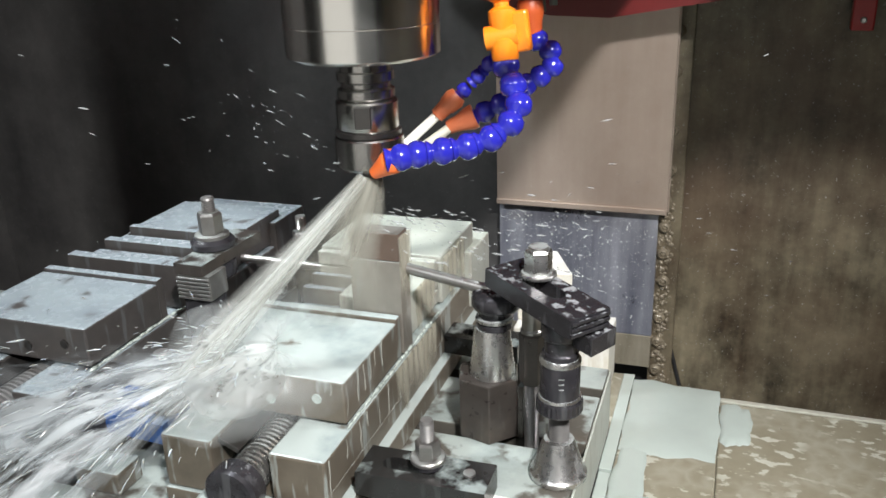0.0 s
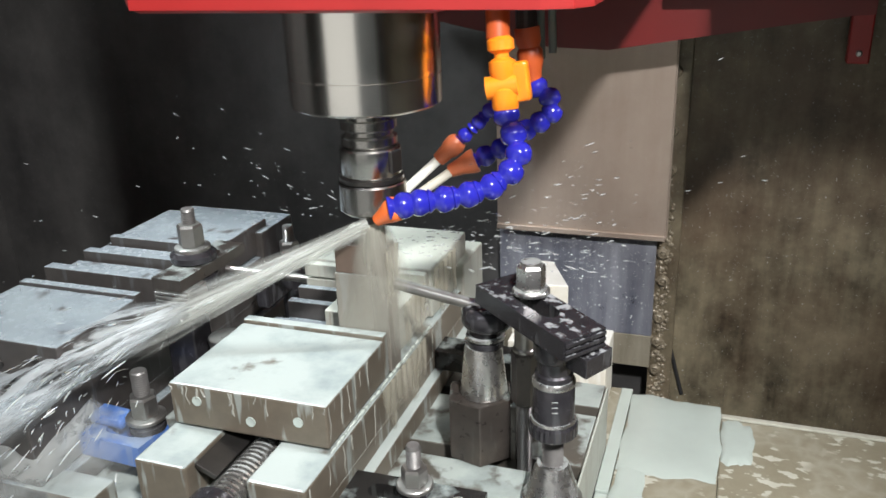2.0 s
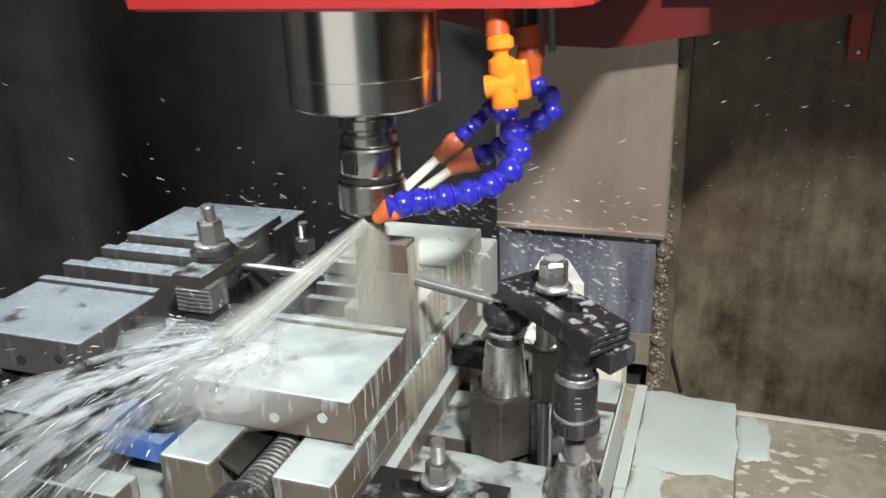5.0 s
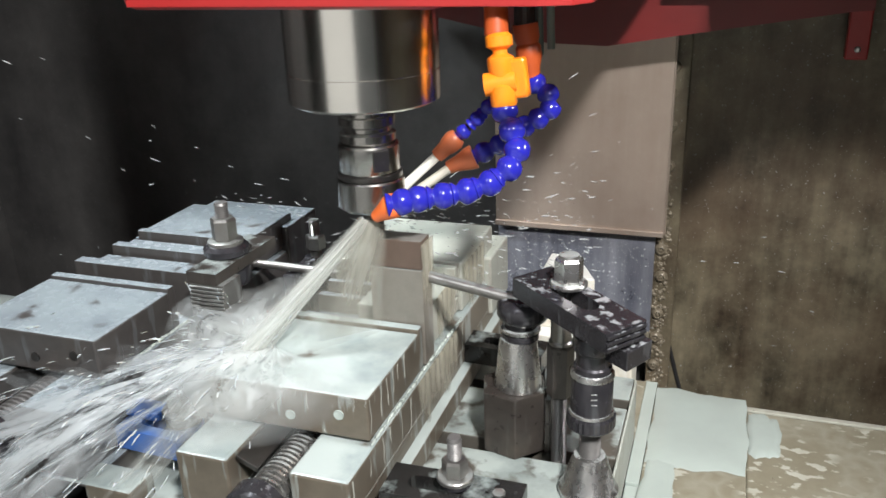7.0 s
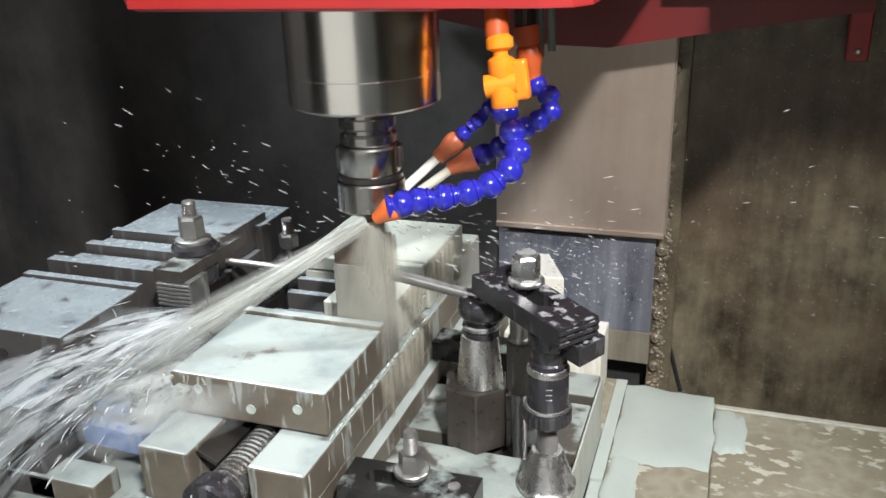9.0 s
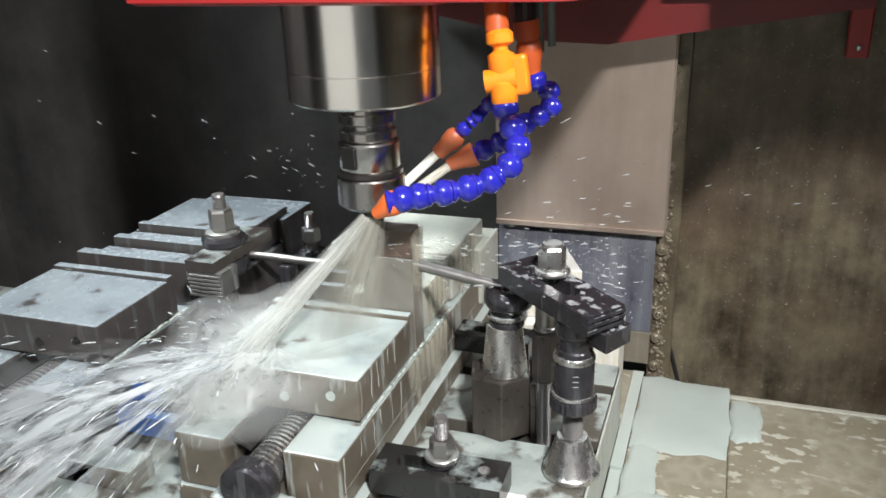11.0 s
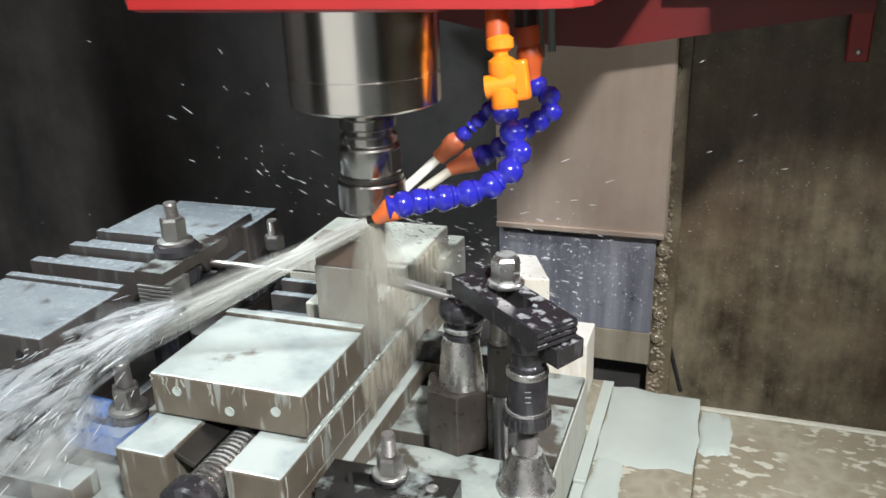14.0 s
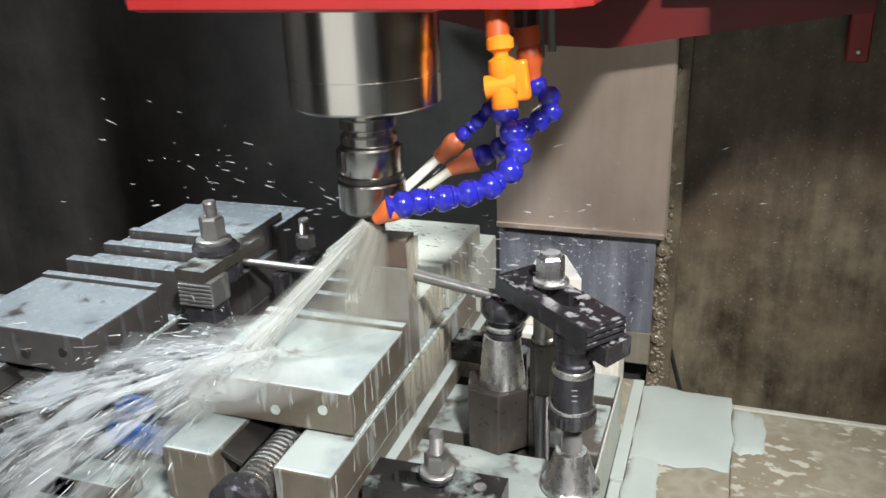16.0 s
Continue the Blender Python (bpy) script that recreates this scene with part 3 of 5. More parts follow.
tap = part("tap_body", lathe([(0.013, 0), (0.0145, 0.004), (0.0145, 0.022), (0.011, 0.026), (0.011, 0.034), (0.0145, 0.040), (0.0145, 0.052), (0.008, 0.056), (0.008, 0.060), (0.0145, 0.064), (0.0145, 0.074), (0.010, 0.078)], (-0.2275, 0.861, 0.466), (-0.11, 0.10, 1.0), 24), VALVE, hose, "orange plastic tap body", 40)
part("tap_arm", rod((-0.249, 0.860, 0.489), (-0.216, 0.866, 0.494), 0.0125, 20), VALVE, tap, "orange cross piece", 40)
part("tap_handle", at(box(-0.009, 0.009, -0.007, 0.007, -0.021, 0.021, 0.003), pose(-0.212, 0.866, 0.497, 0, -8, 0)), VALVE, tap, "orange tap handle")
part("supply_pipe", rod((-0.2385, 0.871, 0.540), (-0.245, 0.89, 0.64), 0.013, 20), SHADED_ORANGE, hose, "", 40)

H2 = [(-0.209, 0.93, 0.479), (-0.194, 0.927, 0.468), (-0.191, 0.924, 0.452), (-0.204, 0.921, 0.441), (-0.219, 0.919, 0.432), (-0.233, 0.916, 0.422), (-0.248, 0.913, 0.410), (-0.266, 0.91, 0.401)]
hose2 = jointed("coolant_hose", H2, 0.0130, "blue jointed plastic coolant hose with orange funnel nozzle")
part("nozzle", lathe([(0.0145, 0), (0.0140, 0.006), (0.0098, 0.020), (0.0080, 0.032), (0.007, 0.034)], (-0.276, 0.905, 0.397), (-0.028, -0.009, -0.012), 24), DULL_ORANGE, hose2, "dull orange funnel nozzle", 40)
part("tube", rod((-0.304, 0.893, 0.384), (-0.349, 0.872, 0.352), 0.0055, 16), TUBE_CREAM, hose2, "short cream plastic tube", 40)
part("fitting", lathe([(0.0095, 0), (0.011, 0.012), (0.0145, 0.022), (0.0145, 0.034), (0.012, 0.038), (0.0145, 0.044), (0.0145, 0.060)], (-0.2135, 0.93, 0.486), (-0.14, 0.0, 1.0), 20), SHADED_ORANGE, hose2, "red threaded fitting coloured darker for the shade under the head", 40)
part("supply_pipe", rod((-0.222, 0.93, 0.545), (-0.225, 0.93, 0.64), 0.012, 16), RUBBER, hose2)

H3 = [(-0.243, 0.90, 0.470), (-0.257, 0.90, 0.457), (-0.270, 0.90, 0.443), (-0.287, 0.90, 0.427)]
hose3 = jointed("air_hose", H3, 0.0092, "thin blue jointed air hose with white needle tube")
part("nozzle", lathe([(0.010, 0), (0.0125, 0.006), (0.0115, 0.016), (0.0095, 0.020), (0.0085, 0.034), (0.006, 0.035)], (-0.293, 0.898, 0.422), (-0.024, -0.008, -0.023), 20), DULL_ORANGE, hose3, "dull orange nozzle", 40)
part("needle_tube", rod((-0.315, 0.890, 0.401), (-0.352, 0.868, 0.366), 0.0056, 16), TUBE, hose3, "straight white plastic tube", 40)
for k, (x, z) in enumerate(((-0.209, 0.520), (-0.196, 0.527))):
    pipe = thing("air_pipe", (x, 0.95, z), "pale green plastic air pipe end under the head", "pipe", rides=HEAD_RIDERS)
    part("pipe_end", rod((x, 0.95, z - 0.012), (x - 0.004, 0.955, z + 0.09), 0.0045, 12), plain("pale_green_plastic", (0.16, 0.22, 0.20), 0.35), pipe)

# upper column cover that follows the head
up = thing("sliding_cover", (-0.25, 1.52, 0.3), "brushed stainless sliding column cover lit by the work light", "cover", rides=HEAD_RIDERS)
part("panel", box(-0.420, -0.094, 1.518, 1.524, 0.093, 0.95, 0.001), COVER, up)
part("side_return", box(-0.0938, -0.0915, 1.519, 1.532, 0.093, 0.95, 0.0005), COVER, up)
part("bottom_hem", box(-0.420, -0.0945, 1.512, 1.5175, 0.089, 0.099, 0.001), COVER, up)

# ---- machine table ----
table = thing("machine_table", (-0.7, 0.75, 0.0), "wet cast iron machine table with tee slots under milky coolant", "machine table", rides=TABLE_RIDERS)
YS = [0.30, 0.475, 0.495, 0.818, 0.842, 0.952, 0.972, 1.03]
for k in range(0, 8, 2):
    part("land", box(-1.45, -0.127, YS[k], YS[k + 1], 0.0405, 0.075, 0.002), TABLE, table)
# the straps' dark material here stands in for shade down in the slots
part("slot_bed", box(-1.45, -0.129, 0.302, 1.028, -0.004, 0.040, 0.001), STRAP, table, "floor of the tee slots, coloured dark for the shade in them")
part("end_cap", box(-0.1265, -0.1235, 0.302, 1.028, -0.019, 0.073, 0.001), VISE_WET_BRIGHT, table, "limed end face of the table")
part("end_ledge", box(-0.1230, -0.106, 0.93, 1.19, -0.03, -0.0184, 0.001), FILM, table, "low lip under milky coolant")
part("tray_plate", box(-0.1055, 0.023, 0.60, 1.176, -0.034, -0.020, 0.002), TRAY, table)
part("tray_sheet", box(0.0235, 0.75, 0.45, 1.158, -0.040, -0.026, 0.003), TRAY, table)
part("back_lip", box(0.0240, 0.748, 1.1500, 1.1600, -0.0258, -0.0215, 0.0015), TRAYLIP, table, "pale crusted lip along the back of the tray")
part("tray_back", box(-1.45, -0.1065, 1.0305, 1.192, -0.034, -0.020, 0.002), TRAY, table)
part("tray_front", box(-0.1230, -0.106, 0.45, 0.9295, -0.034, -0.022, 0.002), FILM, table)


def puddle(name, cx, cy, sx, sy, z, seed, mat, parent, square=0.0, label="thin puddle of milky coolant"):
    """A flat film with a wandering rim and rounded edge."""
    r0 = random.Random(seed)
    ph = [r0.uniform(0, 6.28) for _ in range(5)]
    bm = bmesh.new()
    n = 96
    rings = []
    for f, h in ((0.0, 0.0016), (0.6, 0.0016), (0.95, 0.0013), (1.0, 0.0)):
        ring = []
        for k in range(n):
            a = 6.28318 * k / n
            c, s = math.cos(a), math.sin(a)
            sq = 1.0 / max(abs(c), abs(s)) if square else 1.0
            w = 1 + (1 - 0.75 * square) * (0.10 * math.sin(3 * a + ph[0]) + 0.07 * math.sin(5 * a + ph[1]) + 0.05 * math.sin(9 * a + ph[2]) + 0.03 * math.sin(17 * a + ph[3]))
            q = (square * sq + 1 - square) * w * f
            ring.append(bm.verts.new((cx + sx * q * c, cy + sy * q * s, z + h)))
        rings.append(ring)
    for a, b in zip(rings[1:], rings[2:]):
        for k in range(n):
            bm.faces.new((a[k], a[(k + 1) % n], b[(k + 1) % n], b[k]))
    bm.faces.new(rings[1])
    for v in rings[0]:
        bm.verts.remove(v)
    return part(name, bm, mat, parent, label, 60)


puddle("puddle", -0.041, 1.078, 0.0645, 0.098, -0.0195, 3, FILM, table, 0.95)
puddle("puddle", 0.046, 1.095, 0.022, 0.055, -0.0255, 8, FILM, table, 0.6)
puddle("puddle", -0.075, 0.83, 0.05, 0.06, -0.0195, 5, FILM, table)
puddle("puddle", -0.084, 0.925, 0.021, 0.085, -0.0197, 12, FILM, table, 0.5)


# ---- vises ----


def vise(cx, dz, steel, wet, label, closed):
    """A precision machine vise: base rails with a screw between them, sliding jaw, fixed jaw."""
    v = thing("machine_vise", (cx, 0.85, 0.0755), label, "vise", "vises on the table", rides=TABLE_RIDERS)
    x0, x1 = cx - 0.091, cx + 0.091
    z = 0.0755
    top = 0.168 + dz
    part("base", box(x0 - 0.006, x1 + 0.016, 0.600, 1.150, z, z + 0.028, 0.002), steel, v)
    part("base_web", box(cx - 0.040, cx + 0.040, 0.615, 1.148, z + 0.0285, z + 0.050, 0.002), steel, v)
    for a, b in ((x0 - 0.004, x0 + 0.056), (x1 - 0.058, x1 + 0.005)):
        part("rail", box(a, b, 0.603, 1.148, z + 0.0285, top, 0.003), steel, v)
        part("rail_rib", box(a + 0.004, b + 0.0005, 0.606, 1.146, z + 0.046, z + 0.052, 0.001), steel, v)
    turns, h = [], 0.0
    while h < 0.20:
        turns += [(0.0215, h), (0.0215, h + 0.0030), (0.0160, h + 0.0040), (0.0160, h + 0.0060)]
        h += 0.0068
    part("screw", lathe(turns, (cx + 0.008, 0.592, 0.138 + dz), (0, 1, 0), 28), STEEL if not closed else SCREW, v, "coarse threaded steel screw", 25)
    part("screw_collar", lathe([(0.026, 0), (0.029, 0.003), (0.029, 0.022), (0.024, 0.026)], (cx + 0.008, 0.566, 0.138 + dz), (0, 1, 0), 24), BLACK, v, "dark round bearing collar", 40)
    part("bearing_block", box(cx - 0.040, cx + 0.052, 0.570, 0.598, z, 0.122 + dz, 0.006), steel, v)
    part("screw_cover", at(box(-0.014, 0.012, 0.0, 0.10, -0.003, 0.003, 0.001), pose(cx - 0.022, 0.618, 0.156 + dz, 0, 24, 0)), DARKSTEEL, v)
    jt = 0.220 + dz
    jb = 0.667
    je = 0.813 if not closed else 0.800
    jaw = part("sliding_jaw", box(x0, x1, jb, je, top + 0.003, jt, 0.0025), steel, v, "ground steel sliding jaw under a milky film")
    for hx, hz in ((x0 + 0.033, jt - 0.017), (x0 + 0.095, jt - 0.031), (x0 + 0.150, jt - 0.022)):
        part("hole", lathe([(0.0055, 0), (0.0055, 0.0012), (0.0035, 0.0008)], (hx, jb - 0.0004, hz), (0, -1, 0), 14), DARKSTEEL if closed else FILM, jaw, "dark blind hole" if closed else "blind hole full of coolant", 30)
    part("jaw_plate", box(x0 + 0.001, x1 - 0.001, je + 0.0005, je + 0.013, top + 0.002, jt + 0.004, 0.0012), steel, v)
    fj0 = 0.978
    part("fixed_jaw", box(x0 + 0.002, x1 - 0.001, fj0, 1.128 - 0.6 * dz, top + 0.003, jt + 0.020 - dz, 0.003), wet, v, "fixed jaw block")
    part("fixed_foot", box(x0 + 0.004, x1 + 0.010, 1.080, 1.175, 0.120, jt - 0.012, 0.003), wet, v)
    for k in range(3):
        za = top + 0.006 + (0.022 - 0.35 * dz) * k
        part("jaw_plate", box(x0 + 0.004, x1 - 0.006, fj0 - 0.013 + 0.0018 * (k % 2), fj0 - 0.0005, za, za + 0.0185 - 0.35 * dz, 0.0012), wet, v)
    bead = bmesh.new()
    r2 = random.Random(int(cx * 1000))
    y = 0.668
    while y < 0.96:
        r = r2.uniform(0.0012, 0.0030)
        bmesh.ops.create_icosphere(bead, subdivisions=1, radius=1.0, matrix=Matrix.LocRotScale((x1 + 0.002, y, top + 0.002 + r2.uniform(-0.001, 0.001)), None, (r, r * 3.2, r)))
        y += r * 3.4
    tagged(part("coolant_bead", bead, FILM, v, "bead of coolant along the seam", 80), kind="stuff")
    return v


vise(-0.440, 0.0, VISE, VISE_WET_BRIGHT, "steel machine vise flooded with milky coolant, jaws around a workpiece", False)
vise(-0.762, 0.020, VISE_DIM, VISE_DIM, "steel machine vise with stacked parallel bars between its jaws", True)
for y0, y1, z0, z1 in ((0.836, 0.853, 0.19, 0.251), (0.868, 0.895, 0.19, 0.238), (0.901, 0.916, 0.19, 0.250), (0.930, 0.944, 0.19, 0.243), (0.950, 0.962, 0.19, 0.254)):
    bar = thing("parallel_bar", (-0.762, y0, z0), "ground steel parallel bar standing in the vise", "parallel bar", "parallel bars", rides=TABLE_RIDERS)
    part("bar", box(-0.848 + (y0 - 0.8) * 0.12, -0.668 - (y0 - 0.84) * 0.1, y0, y1, z0, z1, 0.0012), VISE_DIM, bar)

# workpiece in the first vise
wp = thing("workpiece", (-0.375, 0.86, 0.173), "steel block held upright in the vise, half machined", "workpiece", rides=TABLE_RIDERS)
part("machined_body", box(-0.411, -0.347, 0.8275, 0.857, 0.172, 0.2905, 0.001), WORK, wp, "freshly machined grey steel")
part("raw_top", box(-0.4095, -0.3478, 0.8283, 0.8562, 0.2910, 0.325, 0.001), RAW, wp, "raw reddish scale left on top")
par = thing("packing_block", (-0.38, 0.93, 0.17), "wet steel packing block between workpiece and fixed jaw", "block", rides=TABLE_RIDERS)
part("block", box(-0.445, -0.356, 0.8575, 0.9645, 0.172, 0.226, 0.002), VISE_WET_BRIGHT, par)
# the dimmed steel paints the shade in the gap between the jaws
par2 = thing("packing_block", (-0.48, 0.90, 0.17), "low wet steel packing block in the vise", "block", rides=TABLE_RIDERS)
part("block", box(-0.528, -0.446, 0.845, 0.9640, 0.172, 0.181, 0.002), VISE_DIM, par2)

for y0, y1, z1 in ((0.832, 0.842, 0.203), (0.868, 0.880, 0.197), (0.912, 0.924, 0.205), (0.942, 0.952, 0.212)):
    bar = thing("parallel_bar", (-0.487, y0, 0.18), "wet steel parallel bar standing in the flooded vise", "parallel bar", "parallel bars", rides=TABLE_RIDERS)
    part("bar", box(-0.527, -0.447 if y0 > 0.84 else -0.4125, y0, y1, 0.1815, z1, 0.0012), VISE_DIM, bar)

# cream run-off down the side of the workpiece and the vise
flow = thing("coolant_runoff", (-0.345, 0.87, 0.17), "cream coolant running off the workpiece and down the vise side", "coolant", rides=TABLE_RIDERS)
rf = random.Random(15)
for x, y0, y1, z0, h in ((-0.3455, 0.829, 0.856, 0.322, 0.15), (-0.354, 0.893, 0.960, 0.228, 0.07), (-0.3465, 0.978, 1.07, 0.238, 0.08), (-0.3425, 0.79, 0.93, 0.169, 0.085)):
    bm = bmesh.new()
    n = int((y1 - y0) / 0.020) + 1
    for k in range(n):
        w = rf.uniform(0.014, 0.030)
        fan(bm, h * rf.uniform(0.5, 1.0), w, w * rf.uniform(0.5, 1.1), 0.0022, 0.0030, 500 + 31 * k + int(1000 * y0), 0.0, 8, 14, pose(x, y0 + (y1 - y0) * (k + 0.5) / n, z0, 0, rf.uniform(-3, 3), 90))
    tagged(part("sheet", bm, RUNOFF, flow, "", 80), kind="stuff")



def rivulet(bm, p, out, length, width, seed):
    """A bulging run of coolant down an upright face, from p, standing out along out."""
    r0 = random.Random(seed)
    out = Vector(out)
    side = out.cross(Vector((0, 0, 1)))
    rows, wander = 8, 0.0
    grid = []
    for i in range(rows + 1):
        f = i / rows
        wander += r0.gauss(0, 0.0008)
        w = width * (0.55 + 0.5 * abs(math.sin(2.2 * f + seed))) * (1.25 if i == rows - 1 else 1.0) * (0.3 if i == rows else 1.0)
        ring = []
        for k in range(5):
            g = k / 2 - 1
            ring.append(bm.verts.new(Vector(p) + side * (wander + g * w / 2) + out * (0.45 * w * (1 - g * g) - 0.0002) + Vector((0, 0, -length * f))))
        grid.append(ring)
    for a, b in zip(grid, grid[1:]):
        for k in range(4):
            bm.faces.new((a[k], a[k + 1], b[k + 1], b[k]))


runs = thing("coolant_runs", (-0.44, 0.70, 0.2), "pale runs of coolant down the front and side of the vise", "coolant", rides=TABLE_RIDERS)
rr = random.Random(31)
bm = bmesh.new()
for k in range(11):
    x = -0.530 + 0.180 * rr.random() ** 1.5
    rivulet(bm, (x, 0.6668, 0.2185), (0, -1, 0), rr.uniform(0.006, 0.028), rr.uniform(0.0014, 0.0036), 700 + k)
tagged(part("front_run", bm, RUNFILM, runs, "", 80), kind="stuff")
bm = bmesh.new()
y = 0.672
while y < 0.80:
    rivulet(bm, (-0.3488, y, 0.2175), (1, 0, 0), rr.uniform(0.008, 0.040), rr.uniform(0.0010, 0.0024), int(9000 * y))
    y += rr.uniform(0.012, 0.034)
y = 0.612
while y < 0.97:
    rivulet(bm, (-0.3438, y, 0.1655), (1, 0, 0), rr.uniform(0.012, 0.055), rr.uniform(0.0010, 0.0024), int(7000 * y))
    y += rr.uniform(0.016, 0.046)
tagged(part("side_run", bm, RUNFILM, runs, "", 80), kind="stuff")

# ---- clamps and supports ----


def stud_and_nut(parent, x, y, z0, ztop, r, nut0, nut1, flats, washer_r, mat=DULL, turn=10):
    part("stud", thread(x, y, z0, ztop, r, 0.0026, None, 0.80), SCREW, parent, "dark threaded stud", 25)
    part("washer", lathe([(washer_r, 0), (washer_r, 0.0035), (washer_r - 0.001, 0.0045)], (x, y, nut0 - 0.0046), seg=28), mat, parent, "", 40)
    part("nut", hexnut(x, y, nut0, nut1, flats, turn), mat, parent)


# low strap clamp beside the vise
cl = thing("strap_clamp", (-0.265, 0.668, 0.075), "black slotted strap clamp holding the vise down, wet with coolant", "clamp", "strap clamps", rides=TABLE_RIDERS)
part("strap", at(slotted_bar(0.138, 0.050, 0, 0.028, 0.022, 0.082, 0.020), pose(-0.333, 0.668, 0.105, 0, 0, 1)), STRAP, cl, "black oxide slotted strap")
part("set_screw", lathe([(0.0065, 0), (0.0065, 0.0022), (0.0035, 0.0012)], (-0.218, 0.672, 0.1332), seg=14), DULL, cl)
stud_and_nut(cl, -0.264, 0.677, 0.078, 0.187, 0.0075, 0.144, 0.163, 0.023, 0.0185)
part("spring_collar", lathe([(0.016, 0), (0.016, 0.006), (0.013, 0.0065)], (-0.264, 0.677, 0.1333), seg=24), BLACK, cl, "", 40)
part("heel_block", box(-0.214, -0.176, 0.640, 0.685, 0.0755, 0.1045, 0.003), LIME, cl, "limed heel block under the strap")

# rear strap clamp
cr = thing("strap_clamp", (-0.31, 0.985, 0.075), "black strap clamp at the back foot of the vise", "clamp", "strap clamps", rides=TABLE_RIDERS)
part("strap", at(slotted_bar(0.125, 0.044, 0, 0.026, 0.040, 0.092, 0.018), pose(-0.362, 0.986, 0.1045, 0, 0, -4)), STRAP, cr)
part("heel_block", box(-0.262, -0.236, 0.966, 1.004, 0.0755, 0.104, 0.002), BLACK, cr)

# tall clamp bar on stud and jack
tall = thing("step_clamp", (-0.19, 0.83, 0.075), "heavy black slotted clamp bar on a long stud with hex nut", "clamp", "strap clamps", rides=TABLE_RIDERS)
BAR = pose(-0.226, 0.841, 0.2765, 0, 4.0, -38)
part("bar", at(slotted_bar(0.142, 0.053, 0, 0.0215, 0.036, 0.100, 0.022), BAR), BLACK, tall, "black slotted clamp bar spotted with coolant")
for k in range(3):
    part("serration", at(box(0.1423, 0.1448, -0.0255, 0.0255, 0.0015 + 0.0067 * k, 0.0058 + 0.0067 * k, 0.0008), BAR), BLACK, tall)
part("stud", thread(-0.190, 0.829, 0.041, 0.318, 0.0088, 0.002), SCREW, tall, "long threaded stud", 40)
part("coupling_nut", hexnut(-0.190, 0.829, 0.158, 0.222, 0.026, 8), FOOT, tall, "long hexagonal coupling nut")
part("spacer", lathe([(0.0135, 0), (0.0135, 0.003), (0.0115, 0.005), (0.0115, 0.036)], (-0.190, 0.829, 0.2225), seg=24), DULL, tall, "", 40)
NX, NY = -0.182, 0.822
part("washer", lathe([(0.020, 0), (0.020, 0.003), (0.0185, 0.0045)], (NX, NY, 0.2950), seg=28), STEEL, tall, "", 40)
part("nut", hexnut(NX, NY, 0.2995, 0.3265, 0.0265, 22), STEEL, tall, "bright hexagon flange nut")
part("nut_top", lathe([(0.0115, 0), (0.0105, 0.003), (0.004, 0.0036)], (NX, NY, 0.3262), seg=24), STEEL, tall, "", 50)

jack = thing("screw_jack", (-0.147, 0.775, 0.075), "dark screw jack with knurled collar on a bright conical foot", "jack", rides=TABLE_RIDERS)
JX, JY = -0.147, 0.775
part("foot", lathe([(0.0305, 0), (0.0320, 0.002), (0.0320, 0.007), (0.0290, 0.010), (0.0185, 0.044), (0.0165, 0.048)], (JX, JY, 0.0755), seg=40), STEEL, jack, "conical steel foot", 40)
part("spindle_thread", thread(JX, JY, 0.1225, 0.170, 0.0115, 0.0030, None, 0.78), SCREW, jack, "coarse dark screw thread", 25)
bm = lathe([(0.0235, 0), (0.0255, 0.0025), (0.0255, 0.014), (0.0240, 0.017)], (JX, JY, 0.160), seg=60)
for i, vtx in enumerate(bm.verts):
    if i % 2:
        vtx.co.x, vtx.co.y = JX + (vtx.co.x - JX) * 0.975, JY + (vtx.co.y - JY) * 0.975
part("knurled_collar", bm, BLACK, jack, "knurled collar")
part("body", lathe([(0.0215, 0), (0.0215, 0.045), (0.0195, 0.048), (0.0195, 0.054), (0.0175, 0.056), (0.0175, 0.070)], (JX, JY, 0.1775), seg=40), BLACK, jack, "black turned body", 40)
part("shoulder_ring", lathe([(0.0222, 0), (0.0222, 0.004), (0.0205, 0.0065)], (JX, JY, 0.2195), seg=40), STEEL, jack, "bright worn ring", 40)
part("collar_ring", lathe([(0.0235, 0), (0.0228, 0.003)], (JX, JY, 0.1775), seg=40), STEEL, jack, "bright worn ring", 40)
for k in range(3):
    part("scale_mark", at(box(-0.003, 0.003, -0.0004, 0.0004, 0, 0.0008, 0), pose(JX + 0.0055, JY - 0.0210, 0.196 + 0.006 * k, 0, 0, 15)), STEEL, jack)
part("head", lathe([(0.019, 0), (0.021, 0.003), (0.021, 0.018), (0.017, 0.0195)], (JX, JY, 0.2476), seg=32), BLACK, jack, "", 40)

wedge = thing("step_block", (-0.118, 0.79, 0.24), "dark serrated step block wedged under the clamp bar", "step block", rides=TABLE_RIDERS)
part("block", at(box(-0.026, 0.026, -0.018, 0.018, -0.012, 0.010, 0.001), pose(-0.122, 0.778, 0.256, 4, 4, -34)), BLACK, wedge)

post = thing("work_stop", (-0.25, 0.845, 0.075), "work stop with dark hexagonal foot, bright cone, round head and rod", "work stop", rides=TABLE_RIDERS)
PX, PY = -0.247, 0.846
foot = prism([(PX + 0.040 * math.cos(math.radians(a)), PY + 0.040 * math.sin(math.radians(a))) for a in (-75, -15, 45, 105, 165, 225)], 0.0755, 0.153, bev=0.0015)
part("foot", foot, FOOT, post, "dark hexagonal pillar foot")
part("side_bar", box(PX + 0.0395, PX + 0.046, PY - 0.014, PY + 0.008, 0.0755, 0.146, 0.001), FOOT, post, "flat bar beside the foot")
